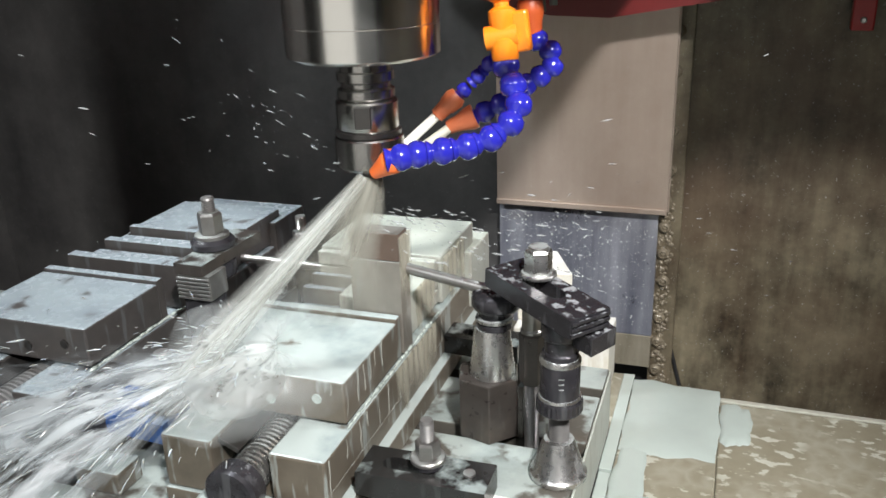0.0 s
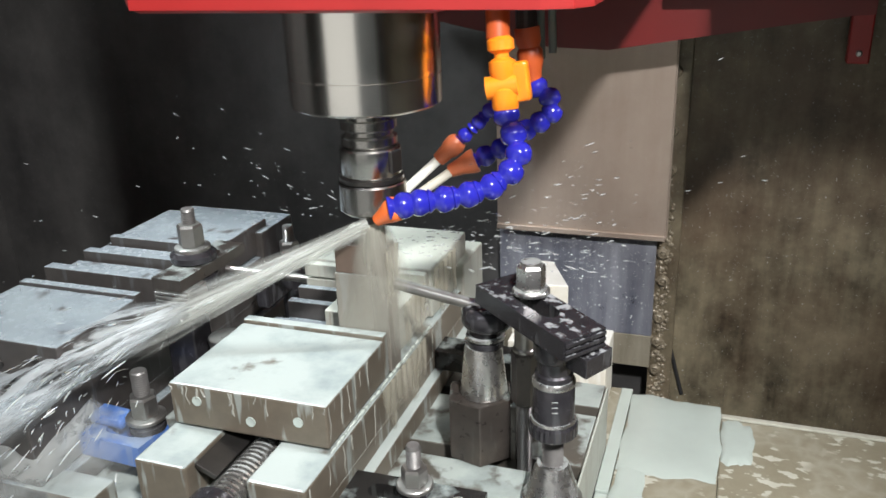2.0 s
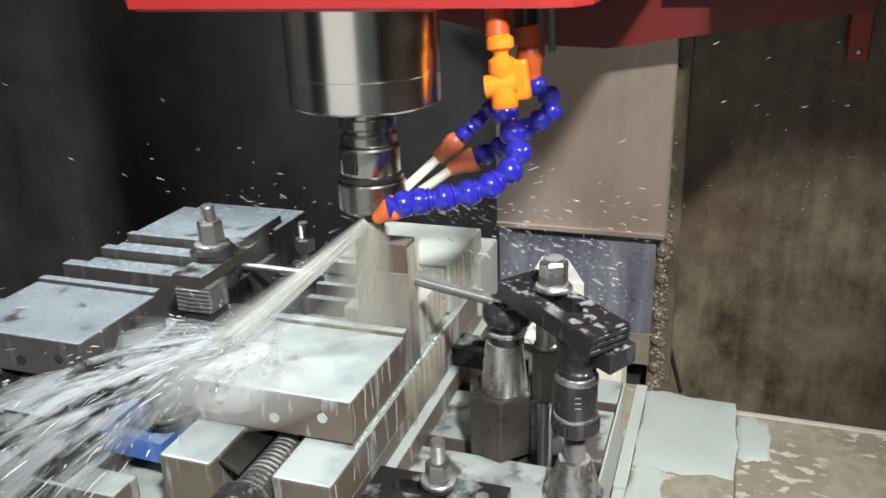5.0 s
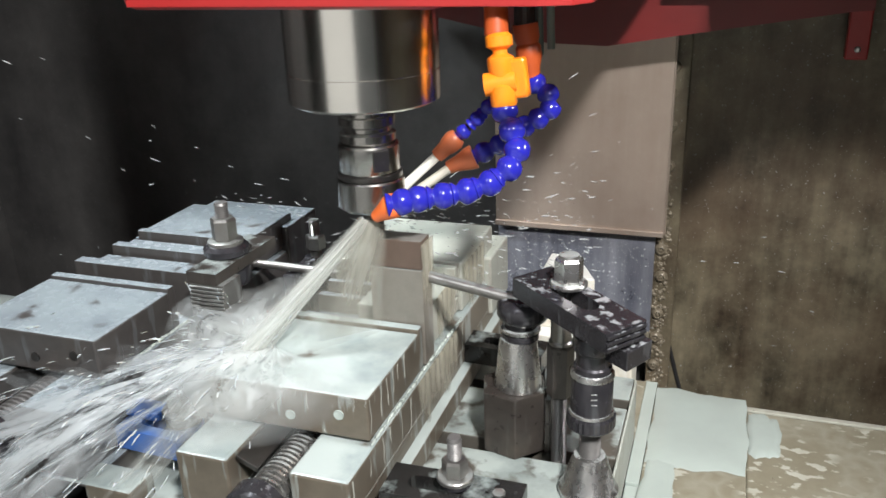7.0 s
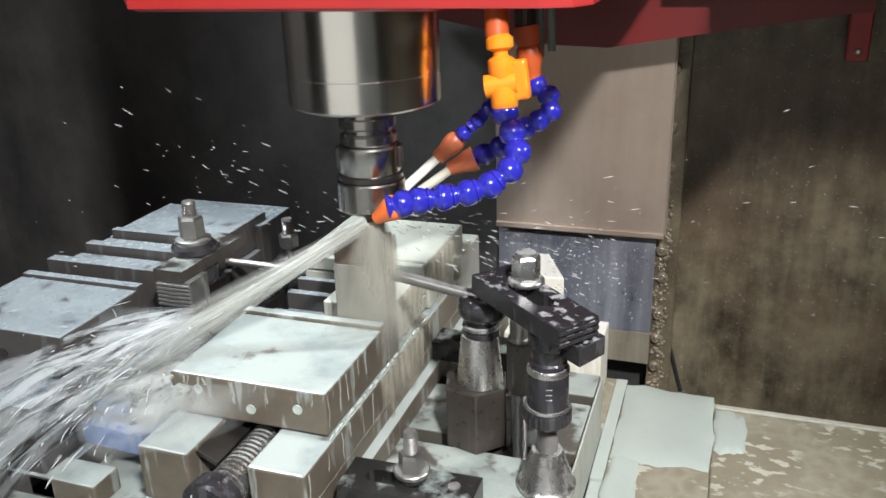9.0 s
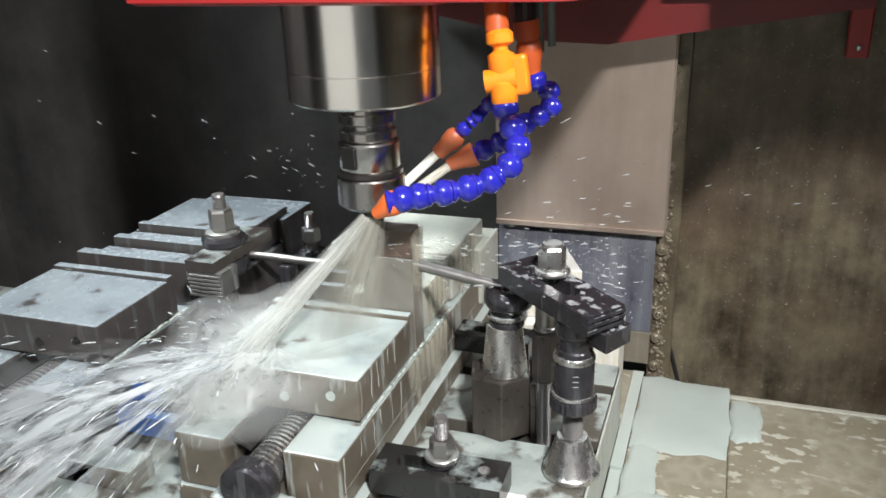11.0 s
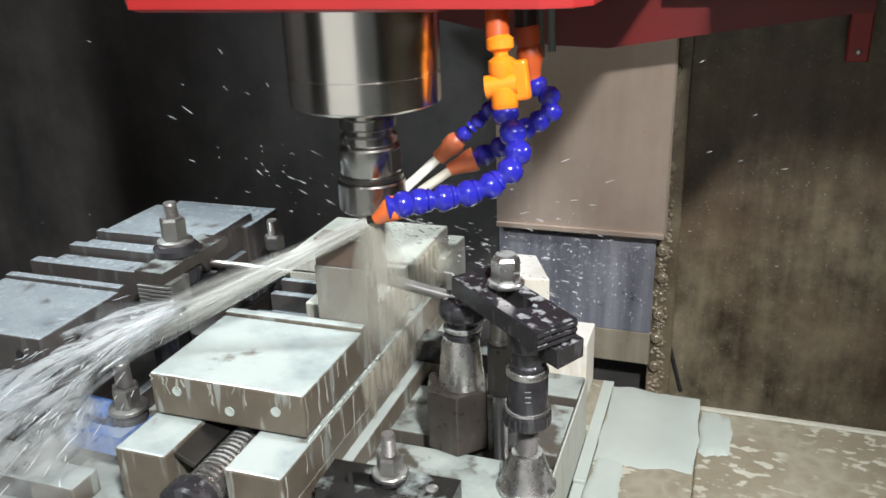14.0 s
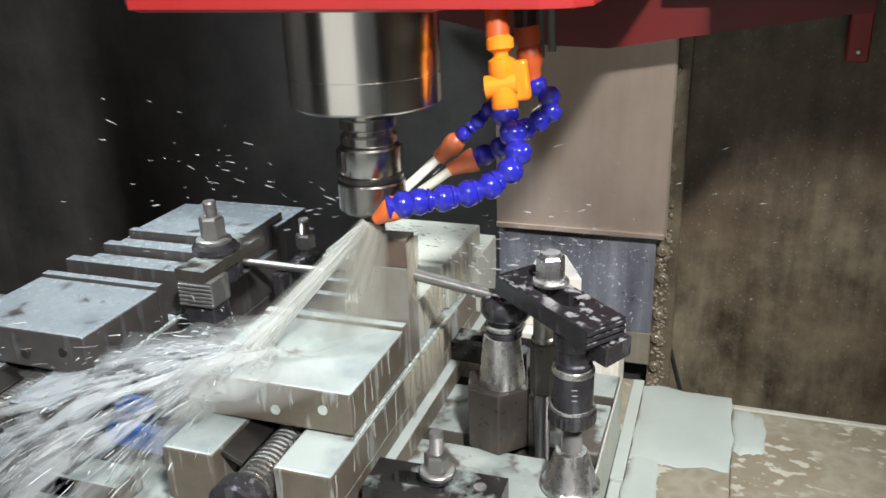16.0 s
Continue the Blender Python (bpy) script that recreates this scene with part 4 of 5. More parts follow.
part("cone", lathe([(0.027, 0), (0.0275, 0.002), (0.0250, 0.020), (0.0215, 0.056), (0.0200, 0.061)], (PX + 0.005, PY, 0.1535), seg=40), STEEL, post, "bright steel cone", 40)
part("neck", lathe([(0.0205, 0), (0.0205, 0.006), (0.018, 0.008), (0.018, 0.0205)], (PX + 0.008, PY, 0.2148), seg=36), BLACK, post, "", 40)
part("head", lathe([(0.020, 0), (0.0265, 0.004), (0.0295, 0.009), (0.0295, 0.020), (0.0265, 0.026), (0.019, 0.029), (0.006, 0.0295)], (PX + 0.011, PY, 0.2355), seg=40), BLACK, post, "rounded dark clamping head", 50)
part("neck_ring", lathe([(0.0222, 0), (0.0222, 0.003), (0.0205, 0.0042)], (PX + 0.008, PY, 0.2245), seg=36), STEEL, post, "bright worn ring", 40)
part("stop_rod", rod((-0.3465, 0.846, 0.277), (-0.222, 0.842, 0.2585), 0.0068, 20), DULL, post, "thin bright stop rod reaching the workpiece", 40)

# pale blocks at the back edge of the table
wb = thing("riser_block", (-0.19, 1.16, 0.0), "white limed riser block with rusty yellow runs", "block", rides=TABLE_RIDERS)
part("upper_block", prism([(-0.285, 1.14), (-0.202, 1.15), (-0.243, 1.24), (-0.285, 1.24)], 0.0785, 0.160, bev=0.002), LIME, wb)
part("lower_block", box(-0.285, -0.139, 1.115, 1.19, -0.019, 0.078, 0.002), LIME, wb)

# blue clamp between the vises
bc = thing("strap_clamp", (-0.62, 0.68, 0.075), "blue painted strap clamp with steel stud and nut between the vises", "clamp", "strap clamps", rides=TABLE_RIDERS)
part("strap", at(slotted_bar(0.100, 0.050, 0, 0.026, 0.035, 0.085, 0.020), pose(-0.680, 0.692, 0.106, 0, 0, -3)), BLUE, bc, "blue painted strap")
part("upper_strap", at(box(0, 0.058, -0.014, 0.014, 0, 0.012, 0.004), pose(-0.678, 0.703, 0.1325, 0, 0, -4)), BLUE, bc, "blue painted upper bar")
stud_and_nut(bc, -0.597, 0.700, 0.078, 0.206, 0.0095, 0.150, 0.176, 0.028, 0.0225)
part("spacer", lathe([(0.0205, 0), (0.0205, 0.006), (0.019, 0.007), (0.019, 0.0125)], (-0.597, 0.700, 0.1325), seg=28), BLACK, bc, "", 40)
part("heel_block", box(-0.690, -0.600, 0.600, 0.640, 0.0755, 0.104, 0.003), VISE, bc)

# tall clamp of the second vise
cl2 = thing("step_clamp", (-0.605, 0.83, 0.075), "dark step clamp with serrated step block, stud and steel nut", "clamp", "strap clamps", rides=TABLE_RIDERS)
part("bar", at(slotted_bar(0.13, 0.040, 0, 0.014, 0.04, 0.10, 0.022), pose(-0.600, 0.773, 0.2705, 0, 0, 88)), FOOT, cl2)
part("swivel_seat", lathe([(0.024, 0), (0.0275, 0.002), (0.0275, 0.009), (0.023, 0.0135)], (-0.604, 0.836, 0.2848), seg=36), BLACK, cl2, "dark round swivel seat", 40)
part("stud", thread(-0.604, 0.836, 0.078, 0.350, 0.0085, 0.0026, None, 0.80), SCREW, cl2, "", 40)
part("washer", lathe([(0.0215, 0), (0.0215, 0.004), (0.020, 0.005)], (-0.604, 0.836, 0.2985), seg=28), DULL, cl2, "", 40)
part("nut", hexnut(-0.604, 0.836, 0.3036, 0.331, 0.027, 20), DULL, cl2)
part("collar", lathe([(0.024, 0), (0.026, 0.004), (0.026, 0.020), (0.024, 0.022)], (-0.604, 0.836, 0.247), seg=32), BLACK, cl2, "", 40)
sb = part("step_block", box(-0.618, -0.573, 0.775, 0.812, 0.238, 0.270, 0.001), DULL, cl2, "serrated steel step block")
for k in range(6):
    part("serration", box(-0.618, -0.573, 0.7715, 0.7747, 0.2395 + 0.005 * k, 0.2425 + 0.005 * k, 0.0006), DULL, sb)
part("step_base", box(-0.615, -0.576, 0.777, 0.812, 0.0755, 0.2375, 0.002), BLACK, cl2)
part("foot_disc", lathe([(0.020, 0), (0.021, 0.003), (0.021, 0.010), (0.018, 0.012)], (-0.548, 0.800, 0.196), seg=28), DULL, cl2, "worn steel disc on a dark post", 40)
part("foot_post", lathe([(0.017, 0), (0.017, 0.120)], (-0.548, 0.800, 0.0755), seg=24), BLACK, cl2, "", 40)

# rear stud and rod between the vises
rs = thing("work_stop", (-0.612, 1.07, 0.075), "slim stud with nut and bright stop rod between the vises", "work stop", rides=TABLE_RIDERS)
part("stud", thread(-0.612, 1.075, 0.076, 0.246, 0.0085, 0.002), DULL, rs, "", 40)
part("nut", hexnut(-0.612, 1.075, 0.200, 0.222, 0.026, 15), DULL, rs)
part("post", lathe([(0.017, 0), (0.017, 0.08), (0.020, 0.085), (0.020, 0.110)], (-0.612, 1.075, 0.0755), seg=24), BLACK, rs, "", 40)
part("stop_rod", rod((-0.668, 0.990, 0.204), (-0.535, 1.002, 0.196), 0.0058, 18), DULL, rs, "thin bright rod", 40)
part("rod_carrier", box(-0.622, -0.602, 0.985, 1.060, 0.150, 0.192, 0.003), BLACK, rs)

# ---- coolant in flight ----
TIP = Vector((-0.362, 0.782, 0.352))
# flight of the jet: down on to the jaw, or flat over it when the workpiece throws it off
STEEP, FLAT = Vector((-0.54, -0.55, -0.635)), Vector((-0.836, -0.40, -0.38))


def streaks(bm, n, spread, length, seed, along=(0, 0, -1), grow=1.0, size=(0.0006, 0.0022), stretch=(2.5, 9.0), jit=0.35):
    """Droplets drawn out along their flight, scattered in a widening cone from the origin."""
    r0 = random.Random(seed)
    a = Vector(along).normalized()
    for _ in range(n):
        d = length * r0.random() ** 0.8
        off = Vector((r0.gauss(0, 1), r0.gauss(0, 1), r0.gauss(0, 1)))
        off -= a * off.dot(a)
        p = a * d + off * spread * (0.15 + grow * d / length)
        v = (a + off * jit * 0.3 + Vector((r0.gauss(0, 1), r0.gauss(0, 1), r0.gauss(0, 1))) * jit * 0.3).normalized()
        s = size[0] + (size[1] - size[0]) * r0.random() ** 2.5
        m = Matrix.Translation(p) @ v.to_track_quat("Z", "Y").to_matrix().to_4x4() @ Matrix.Diagonal((s, s, s * r0.uniform(*stretch), 1))
        bmesh.ops.create_icosphere(bm, subdivisions=1, radius=1.0, matrix=m)


def liquid(name, parts, label, category="coolant"):
    e = thing(name, (0, 0, 0), label, category)
    for pname, bm, mat in parts:
        tagged(part(pname, bm, mat, e, "", 80), kind="stuff")
    return e




def ligaments(n, seed, place, size=(0.0006, 0.0022), sides=4):
    """Torn threads of liquid: tapered, beaded, sagging tubes. place(r) gives a start, a direction, a length and a sag."""
    r0 = random.Random(seed)
    verts, faces = [], []
    for _ in range(n):
        p, v, length, sag = place(r0)
        p, v = Vector(p), Vector(v).normalized()
        u = v.orthogonal().normalized()
        w = v.cross(u)
        thick = size[0] + (size[1] - size[0]) * r0.random() ** 2.2
        spin = r0.uniform(0, 6.28)
        sway = r0.uniform(-0.05, 0.05) * length
        base = len(verts)
        rings = 6
        for i in range(rings):
            f = i / (rings - 1)
            rad = thick * (0.12 + math.sin(math.pi * min(1.0, 0.06 + 0.92 * f)) ** 0.6 * r0.uniform(0.55, 1.15))
            c = p + v * (length * f) + u * (sway * math.sin(3.1 * f)) + Vector((0, -sag * f * f, 0))
            for k in range(sides):
                a = spin + 6.28318 * k / sides
                verts.append(c + u * (rad * math.cos(a)) + w * (rad * math.sin(a)))
        for i in range(rings - 1):
            for k in range(sides):
                q = base + i * sides
                faces.append((q + k, q + (k + 1) % sides, q + sides + (k + 1) % sides, q + sides + k))
        faces.append(tuple(base + k for k in range(sides))[::-1])
        faces.append(tuple(base + (rings - 1) * sides + k for k in range(sides)))
    me = bpy.data.meshes.new("ligaments")
    me.from_pydata(verts, [], faces)
    bm = bmesh.new()
    bm.from_mesh(me)
    bpy.data.meshes.remove(me)
    return bm


def radiating(reach, az, el, length, start=0.02, power=0.8, lift=0.0):
    """Threads that leave an impact point along local -z, spread by az degrees sideways (x) and el degrees up and down (y)."""
    def place(r):
        a, e = math.radians(r.gauss(0, az)), math.radians(r.gauss(lift, el))
        v = Vector((math.sin(a) * math.cos(e), math.sin(e), -math.cos(a) * math.cos(e)))
        d = start + reach * r.random() ** power
        p = v * d + Vector((r.gauss(0, 0.012), r.gauss(0, 0.006) - 0.35 * d * d, r.gauss(0, 0.01)))
        v = v + Vector((r.gauss(0, 0.10), -0.7 * d + r.gauss(0, 0.08), r.gauss(0, 0.05)))
        return p, v, r.uniform(*length), r.uniform(0, 0.004)
    return place


def stream(reach, width, length):
    """Threads that run along a jet, closely packed at the start and loosening towards the end."""
    def place(r):
        d = reach * r.random() ** 0.9
        w = width * (0.25 + 0.75 * d / reach)
        p = (r.gauss(0, w), r.gauss(0, w * 0.7), -d)
        return p, (p[0] * 1.2 + r.gauss(0, 0.03), p[1] * 1.2 + r.gauss(0, 0.03), -1), r.uniform(*length), 0.0
    return place


def spread(bm, half, reach, seed, drop=0.4, wave=0.010, cols=54, rows=48, lift=0.0, m=None):
    """A torn sheet of liquid that leaves its impact point along local -z and fans out sideways, rippling and sinking."""
    r0 = random.Random(seed)
    ph = [r0.uniform(0, 6.28) for _ in range(8)]
    uv = bm.loops.layers.uv.verify()
    grid, flat = [], {}
    for i in range(rows + 1):
        f = i / rows
        line = []
        for j in range(cols + 1):
            g = j / cols * 2 - 1
            a = math.radians(half) * g
            d = reach * f * (1 + 0.10 * math.sin(6 * g + ph[0]) + 0.06 * math.sin(15 * g + ph[1]))
            h = wave * (0.3 + f) * (math.sin(9 * g + 5 * f + ph[2]) + 0.7 * math.sin(19 * g - 7 * f + ph[3]) + 0.5 * math.sin(16 * f + 5 * g + ph[4]) + 0.35 * math.sin(41 * g + 13 * f + ph[5]))
            p = Vector((math.sin(a) * d + 0.008 * g, h + lift * d - drop * d * d, -math.cos(a) * d))
            v = bm.verts.new(m @ p if m else p)
            line.append(v)
            flat[v] = (j / cols, f)
        grid.append(line)
    for a, b in zip(grid, grid[1:]):
        for j in range(cols):
            face = bm.faces.new((a[j], a[j + 1], b[j + 1], b[j]))
            for loop in face.loops:
                loop[uv].uv = flat[loop.vert]


# curtain that falls from the nozzle over the tool and the workpiece
bm = bmesh.new()
for k in range(2):
    fan(bm, 0.165 - 0.014 * k, 0.034, 0.150 - 0.03 * k, 0.004, 0.006, 21 + k, 0.004 * (k - 1), m=pose(0, 0.008 * k, 0, 2 * k, 3 * k, 5 * k), skins=(1,))
curtain = liquid("coolant_curtain", [("sheet", bm, CURTAIN)], "cream coloured coolant curtain falling over the workpiece")
# thrown jet
bm = bmesh.new()
for k in range(3):
    fan(bm, 0.42 - 0.05 * k, 0.020, 0.060 - 0.008 * k, 0.006, 0.012, 121 + k, 0.004 * (k - 1), m=pose(0, 0, 0, 1.5 * (k - 1), 1.5 * (k - 1), 60 * k), skins=(1,))
jet = liquid("coolant_jet", [("stream", bm, JET), ("thread", ligaments(40, 23, stream(0.40, 0.012, (0.006, 0.02)), (0.0003, 0.0009)), STRAND)],
             "white jet of coolant thrown off by the spinning tool")
# splash beyond the jet: several bursts that flutter on their own
bursts = []
for q, (half, reach, az, el, lift) in enumerate(((44, 0.42, 22, 5, 0.03), (34, 0.36, 26, 8, 0.13))):
    bm = bmesh.new()
    spread(bm, half, reach, 30 + q, 0.50, 0.007, lift=lift)
    bursts.append(liquid("coolant_splash", [("veil", bm, VEIL), ("thread", ligaments(150, 41 + q, radiating(0.38, az, el, (0.006, 0.030), 0.05, 0.7, 3.0), (0.0003, 0.0010)), STRAND),
                                            ("droplet", ligaments(120, 51 + q, radiating(0.42, az * 1.3, el * 1.5, (0.002, 0.010), 0.04, 0.7, 5.0), (0.0003, 0.0011)), STRAND)],
                         "spreading white splash of coolant over vise and clamp"))
# foam where the jet lands
bm = bmesh.new()
spread(bm, 135, 0.15, 230, 0.2, 0.004, 72, 24, 0.02, pose(0, 0, 0.03))
breaker = liquid("coolant_foam", [("veil", bm, FOAM), ("droplet", ligaments(150, 241, radiating(0.10, 60, 16, (0.003, 0.016), 0.0, 0.7, 14.0), (0.0003, 0.0011)), STRAND)],
                 "white foaming coolant where the jet lands on the vise")
# see-through sheets that drift behind the tool and paint the pale haze of lit mist
mists = []
for k, (place, size) in enumerate((((-0.62, 1.15, 0.75), 0.52), ((-0.88, 1.30, 0.80), 0.60))):
    bm = bmesh.new()
    fan(bm, size, 0.30, 0.62, 0.01, 0.10, 350 + k, 0.05, 22, 22, pose(0, 0, 0, 0, -16 + 20 * k, 18), skins=(1,))
    mists.append((liquid("mist_haze", [("veil", bm, MIST_HAZE)], "thin grey see-through sheet painting lit coolant mist before the dark wall"), Vector(place)))
# flung droplets round the tool
sprays = []
for k, (d, n, sp, ln) in enumerate((((-0.9, 0.25, 0.06), 60, 0.06, 0.34), ((0.75, 0.5, -0.14), 45, 0.07, 0.60), ((0.8, 0.30, -0.24), 300, 0.040, 0.27), ((-0.5, -0.4, 0.45), 12, 0.12, 0.38), ((0.7, 0.1, 0.25), 9, 0.12, 0.45))):
    b = bmesh.new()
    streaks(b, n, sp, ln, 60 + k, d, 1.0, (0.0003, 0.0014 if k == 2 else 0.0010), (2, 7) if k == 2 else (3, 11), 0.45)
    sprays.append(liquid("coolant_droplets", [("spray", b, SPRAY)], "fine coolant droplets flung from the tool"))

# ---- movement ----
# table: seconds, shift in x, shift in y
TABLE_ROWS = [
    (0.0, 0, 0), (0.3, -0.0011, 0.003), (0.6, -0.0017, 0.0029), (0.9, -0.0007, 0.0032), (1.0, -0.0005, 0.0018), (1.1, -0.0009, 0.0013),
    (1.2, -0.0009, 0.0013), (1.3, -0.0016, 0.0013), (1.4, 0.0021, -0.012), (1.5, 0.0116, -0.0182), (1.6, 0.0291, -0.0174), (1.7, 0.0434, -0.0223),
    (1.8, 0.043, -0.0424), (1.9, 0.0269, -0.0448), (2.0, 0.0025, -0.0455), (2.1, -0.0189, -0.0482), (2.2, -0.0195, -0.0212), (2.3, 0, -0.018),
    (2.4, 0.0137, -0.0299), (2.5, 0.0244, -0.035), (2.6, -0.0038, -0.0309), (2.7, 0.0076, -0.0298), (2.8, 0.0195, -0.0114), (2.9, 0.0105, -0.0013),
    (3.0, -0.0004, -0.0084), (3.1, 0.0262, -0.0179), (3.2, 0.042, -0.034), (3.3, 0.0254, -0.0457), (3.4, -0.0065, -0.0456), (3.5, -0.0217, -0.0305),
    (3.6, -0.0052, -0.017), (3.7, 0.011, -0.0281), (3.8, 0.0191, -0.0325), (3.9, 0.0103, -0.033), (4.0, 0.0019, -0.0304), (4.1, 0.0135, -0.0206),
    (4.2, 0.015, -0.0063), (4.3, 0.005, -0.0049), (4.4, 0.0129, -0.0131), (4.5, 0.0341, -0.0259), (4.6, 0.0337, -0.0398), (4.7, 0.0094, -0.0456),
    (4.8, -0.0141, -0.038), (4.9, 0.0137, -0.0299), (5.0, 0.0244, -0.035), (5.1, -0.0038, -0.0309), (5.2, 0.0076, -0.0298), (5.3, 0.0195, -0.0114),
    (5.4, 0.0105, -0.0013), (5.5, -0.0004, -0.0084), (5.6, 0.0262, -0.0179), (5.7, 0.042, -0.034), (5.8, 0.033, -0.0434), (5.9, 0.0035, -0.0431),
    (6.0, -0.025, -0.0403), (6.1, -0.0187, -0.0191), (6.2, 0.0066, -0.0202), (6.3, 0.0282, -0.0285), (6.4, 0.0026, -0.0303), (6.5, -0.0004, -0.026),
    (6.6, 0.0173, -0.0101), (6.7, 0.017, 0.0026), (6.8, -0.0026, -0.0032), (6.9, 0.0229, -0.0157), (7.0, 0.0403, -0.0287), (7.1, 0.0268, -0.0425),
    (7.2, -0.0021, -0.0432), (7.3, -0.0223, -0.0314), (7.4, -0.0112, -0.0165), (7.5, 0.0067, -0.027), (7.6, 0.0235, -0.0294), (7.7, -0.0057, -0.0296),
    (7.8, 0.007, -0.027), (7.9, 0.0188, -0.0013), (8.0, -0.0001, 0.0058), (8.1, -0.0015, -0.0105), (8.2, 0.0299, -0.0162), (8.3, 0.039, -0.0332),
    (8.4, 0.0141, -0.0425), (8.5, -0.0145, -0.0444), (8.6, -0.0262, -0.0223), (8.7, -0.0031, -0.0126), (8.8, 0.0067, -0.027), (8.9, 0.0235, -0.0294),
    (9.0, -0.0057, -0.0296), (9.1, 0.007, -0.027), (9.2, 0.0188, -0.0013), (9.3, -0.0001, 0.0058), (9.4, -0.0015, -0.0105), (9.5, 0.0299, -0.0162),
    (9.6, 0.039, -0.0332), (9.7, 0.0141, -0.0425), (9.8, -0.0145, -0.0444), (9.9, -0.0262, -0.0223), (10.0, -0.0112, -0.0165), (10.1, 0.0067, -0.027),
    (10.2, 0.0235, -0.0294), (10.3, -0.0057, -0.0296), (10.4, 0.007, -0.027), (10.5, 0.0188, -0.0013), (10.6, -0.0001, 0.0058), (10.7, -0.0015, -0.0105),
    (10.8, 0.0079, -0.0291), (10.9, 0.0222, -0.0112), (11.0, 0.0155, 0.0028), (11.1, 0.0087, -0.0093), (11.2, 0.0372, -0.0194), (11.3, 0.0415, -0.0388),
    (11.4, 0.0147, -0.0423), (11.5, -0.0089, -0.0554), (11.6, -0.0281, -0.0414), (11.7, -0.024, -0.0109), (11.8, 0.0024, -0.0091), (11.9, 0.0177, -0.0258),
    (12.0, 0.0202, -0.0317), (12.1, 0.0025, -0.0346), (12.2, -0.0173, -0.051), (12.3, -0.0258, -0.0279), (12.4, -0.0121, -0.0069), (12.5, 0.0043, -0.0265),
    (12.6, 0.0266, -0.023), (12.7, 0.0273, 0.0014), (12.8, 0.0114, -0.0014), (12.9, 0.0259, -0.0184), (13.0, 0.0421, -0.0343), (13.1, 0.0223, -0.0423),
    (13.2, -0.0006, -0.0528), (13.3, -0.0278, -0.0486), (13.4, -0.0301, -0.0165), (13.5, -0.0062, -0.0075), (13.6, 0.019, -0.0182), (13.7, 0.0299, -0.0358),
    (13.8, 0.0132, -0.0352), (13.9, -0.005, -0.0531), (14.0, -0.0257, -0.039), (14.1, -0.0229, -0.0102), (14.2, 0.007, -0.0115), (14.3, 0.024, -0.0279),
    (14.4, 0.0303, -0.0041), (14.5, 0.0177, 0.001), (14.6, 0.0179, -0.0158), (14.7, 0.0424, -0.0231), (14.8, 0.0329, -0.0453), (14.9, 0.0096, -0.0559),
    (15.0, -0.021, -0.0551), (15.1, -0.0282, -0.0288), (15.2, -0.0117, -0.0089), (15.3, 0.0166, -0.014), (15.4, 0.0266, -0.0334), (15.5, 0.0204, -0.0356),
    (15.6, 0.0019, -0.0526), (15.8, -0.0287, -0.0202), (16.0, 0.0187, -0.0226),
]
# head: seconds, shift in z
HEAD_ROWS = [(0.0, 0.052), (0.3, 0.051), (0.4, 0.031), (0.5, 0.011), (0.6, 0.0045), (0.8, 0.002), (1.0, 0.0013), (1.5, 0.0), (3.5, 0.0), (6.0, -0.001), (7.5, -0.001),
             (8.0, 0.0033), (8.5, -0.0016), (10.5, -0.0010), (11.0, 0.0033), (11.5, -0.002), (12.0, -0.0005), (12.5, -0.0023), (13.0, -0.002), (13.5, -0.003), (14.0, -0.002),
             (14.5, 0.002), (15.0, -0.0033), (15.5, -0.0031), (16.0, -0.0018)]


def between(rows, t):
    for a, b in zip(rows, rows[1:]):
        if a[0] <= t <= b[0]:
            f = (t - a[0]) / (b[0] - a[0])
            return [p + (q - p) * f for p, q in zip(a[1:], b[1:])]
    return list(rows[-1][1:])


def aim(p, d, spin=0.0):
    """Pose at p with local -z along d."""
    return Matrix.Translation(p) @ (-Vector(d)).to_track_quat("Z", "Y").to_matrix().to_4x4() @ pose(0, 0, 0, 0, 0, spin)


def hang(p, d, across, spin=0.0):
    """Pose at p with local -z along d and local x as near as can be to the direction across."""
    z = -Vector(d).normalized()
    x = Vector(across)
    x = (x - z * x.dot(z)).normalized()
    return Matrix.Translation(p) @ Matrix((x, z.cross(x), z)).transposed().to_4x4() @ pose(0, 0, 0, 0, 0, spin)


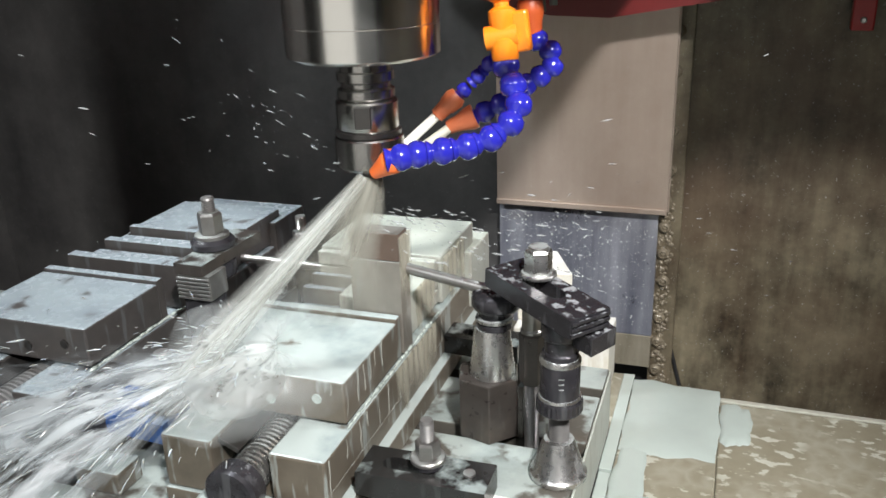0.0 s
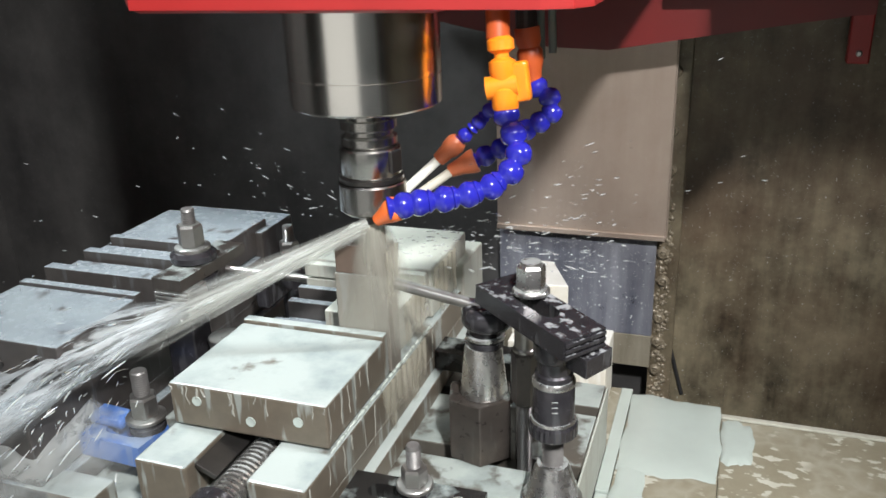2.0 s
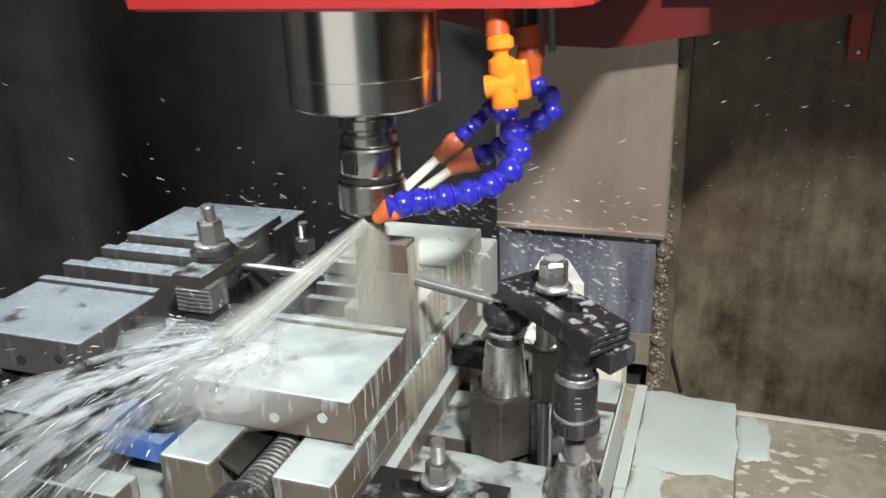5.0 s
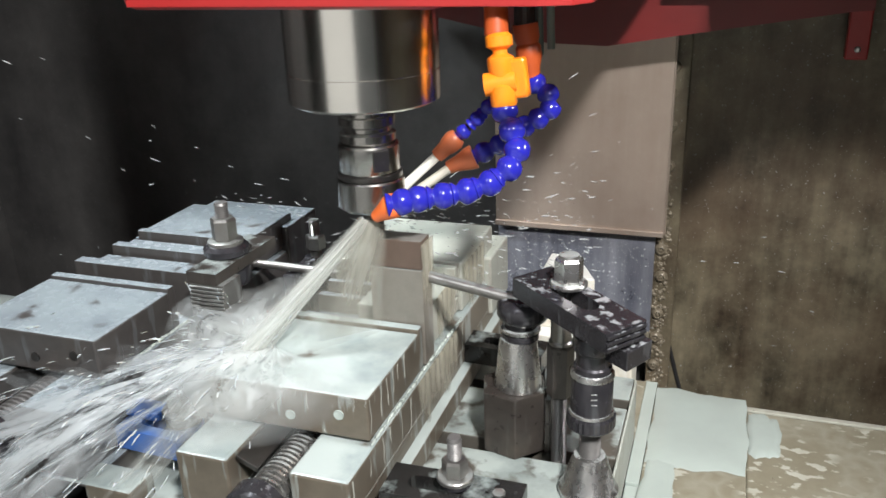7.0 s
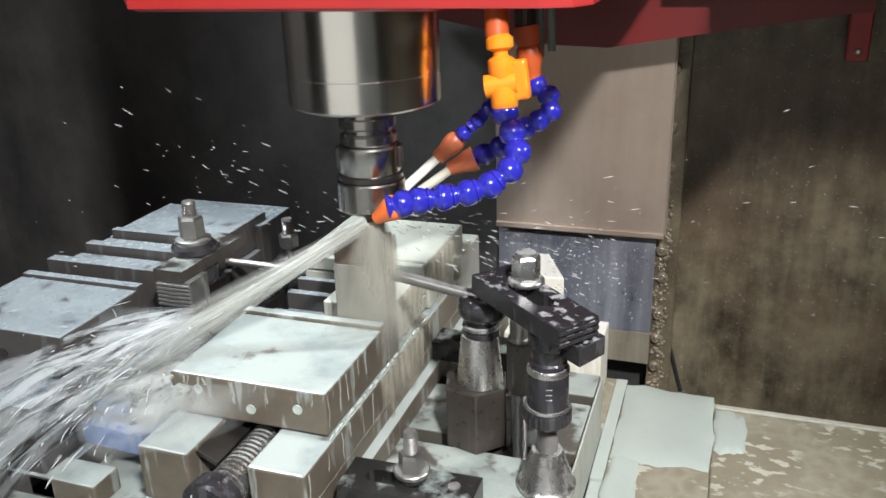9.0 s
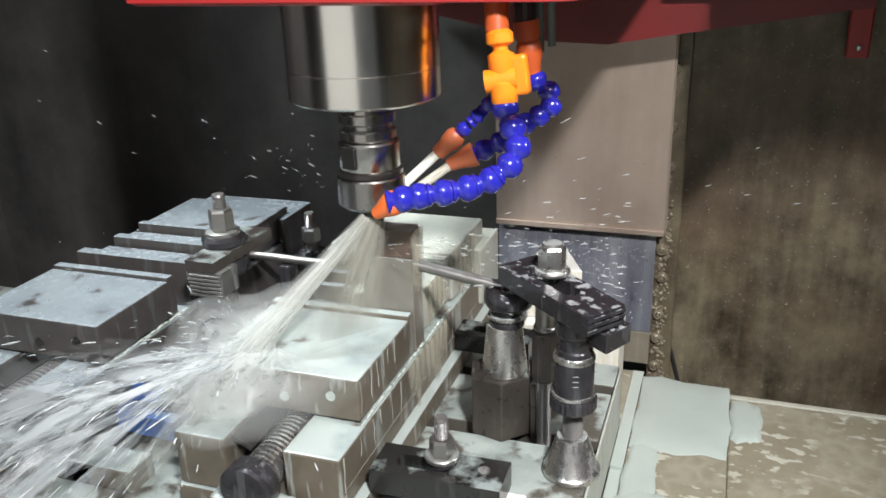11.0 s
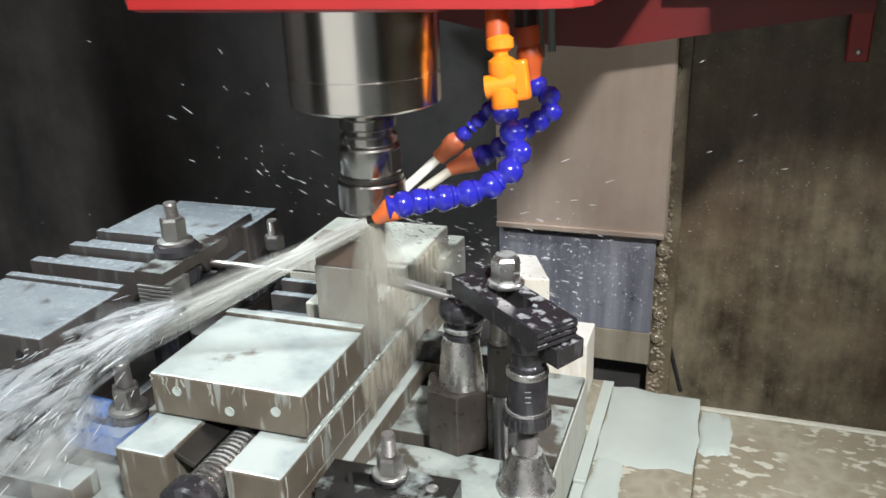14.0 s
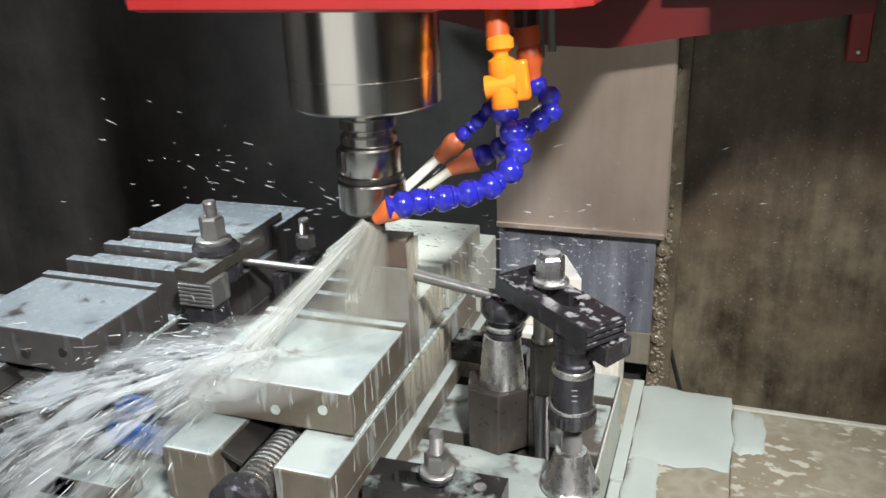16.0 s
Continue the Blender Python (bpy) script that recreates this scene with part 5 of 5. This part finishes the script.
def motions():
    for ob in TABLE_RIDERS:
        base = ob.matrix_basis.copy()
        walk(ob, [(t, Matrix.Translation((dx, dy, 0)) @ base) for t, dx, dy in TABLE_ROWS])
    for ob in HEAD_RIDERS:
        base = ob.matrix_basis.copy()
        walk(ob, [(t, Matrix.Translation((0, 0, dz)) @ base) for t, dz in HEAD_ROWS])
    base = holder.matrix_basis.copy()
    walk(holder, [(0.1 * i, Matrix.Translation((0, 0, between(HEAD_ROWS, 0.1 * i)[0])) @ base @ pose(0, 0, 0, 0, 0, 75.0 * i)) for i in range(161)])
    r0 = random.Random(77)
    jet_rows, curtain_rows, breaker_rows = [], [], []
    burst_rows = [[] for _ in bursts]
    spray_rows = [[] for _ in sprays]
    for i in range(161):
        t = i * 0.1
        dx, dy = between(TABLE_ROWS, t)
        dz = between(HEAD_ROWS, t)[0]
        arc = min(1.0, max(0.0, (-dy - 0.6 * dx - 0.010) / 0.030))
        o = TIP + Vector((0, 0, dz))
        d = STEEP.lerp(FLAT, arc).normalized()
        jet_rows.append((t, aim(o, d, 8 * math.sin(9.1 * t))))
        hit = TIP + STEEP * 0.188
        s = hit.lerp(o + FLAT * 0.21, arc)
        sd = Vector((-0.80, -0.60, -0.20)).lerp(Vector((-0.84, -0.44, -0.36)), arc)
        for k, rows in enumerate(burst_rows):
            turn = Matrix.Rotation(radians(r0.uniform(-7, 7) * (1 - 0.5 * arc)), 3, "Z")
            rows.append((t, aim(s + Vector((r0.gauss(0, 0.008), r0.gauss(0, 0.008), r0.gauss(0, 0.003))), turn @ sd, r0.uniform(-12, 12))))
        w = hit.lerp(Vector((-0.690, 0.640, 0.160)), max(0.0, arc - 0.6) / 0.4)
        breaker_rows.append((t, aim(w, Vector((-0.80, -0.58, -0.10)), r0.uniform(-10, 10))))
        fall = Vector((-0.27, -0.26, -0.85)).lerp(Vector((0.03, 0.02, -1.0)), arc)
        curtain_rows.append((t, hang(o + Vector((0.004, 0.004, 0)), fall, (-0.70, -0.71 + 0.35 * arc, 0), 3 * math.sin(7 * t))))
        for k, rows in enumerate(spray_rows):
            rows.append((t, Matrix.Translation(Vector((SX, SY, 0.335 + dz)) + Vector((r0.uniform(-1, 1), r0.uniform(-1, 1), r0.uniform(-1, 1))) * 0.03) @ pose(0, 0, 0, r0.uniform(-14, 14), r0.uniform(-14, 14), r0.uniform(-16, 16))))
    for k, (ob, place) in enumerate(mists):
        walk(ob, [(t, Matrix.Translation(place + Vector((0.02 * math.sin(0.9 * t + k), 0, 0.012 * math.sin(1.3 * t + 2 * k)))) @ pose(0, 0, 0, 0, 2.5 * math.sin(0.7 * t + k), 0)) for t in range(0, 17)])
    walk(jet, jet_rows)
    walk(breaker, breaker_rows)
    walk(curtain, curtain_rows)
    for ob, rows in zip(bursts + sprays, burst_rows + spray_rows):
        walk(ob, rows)


motions()
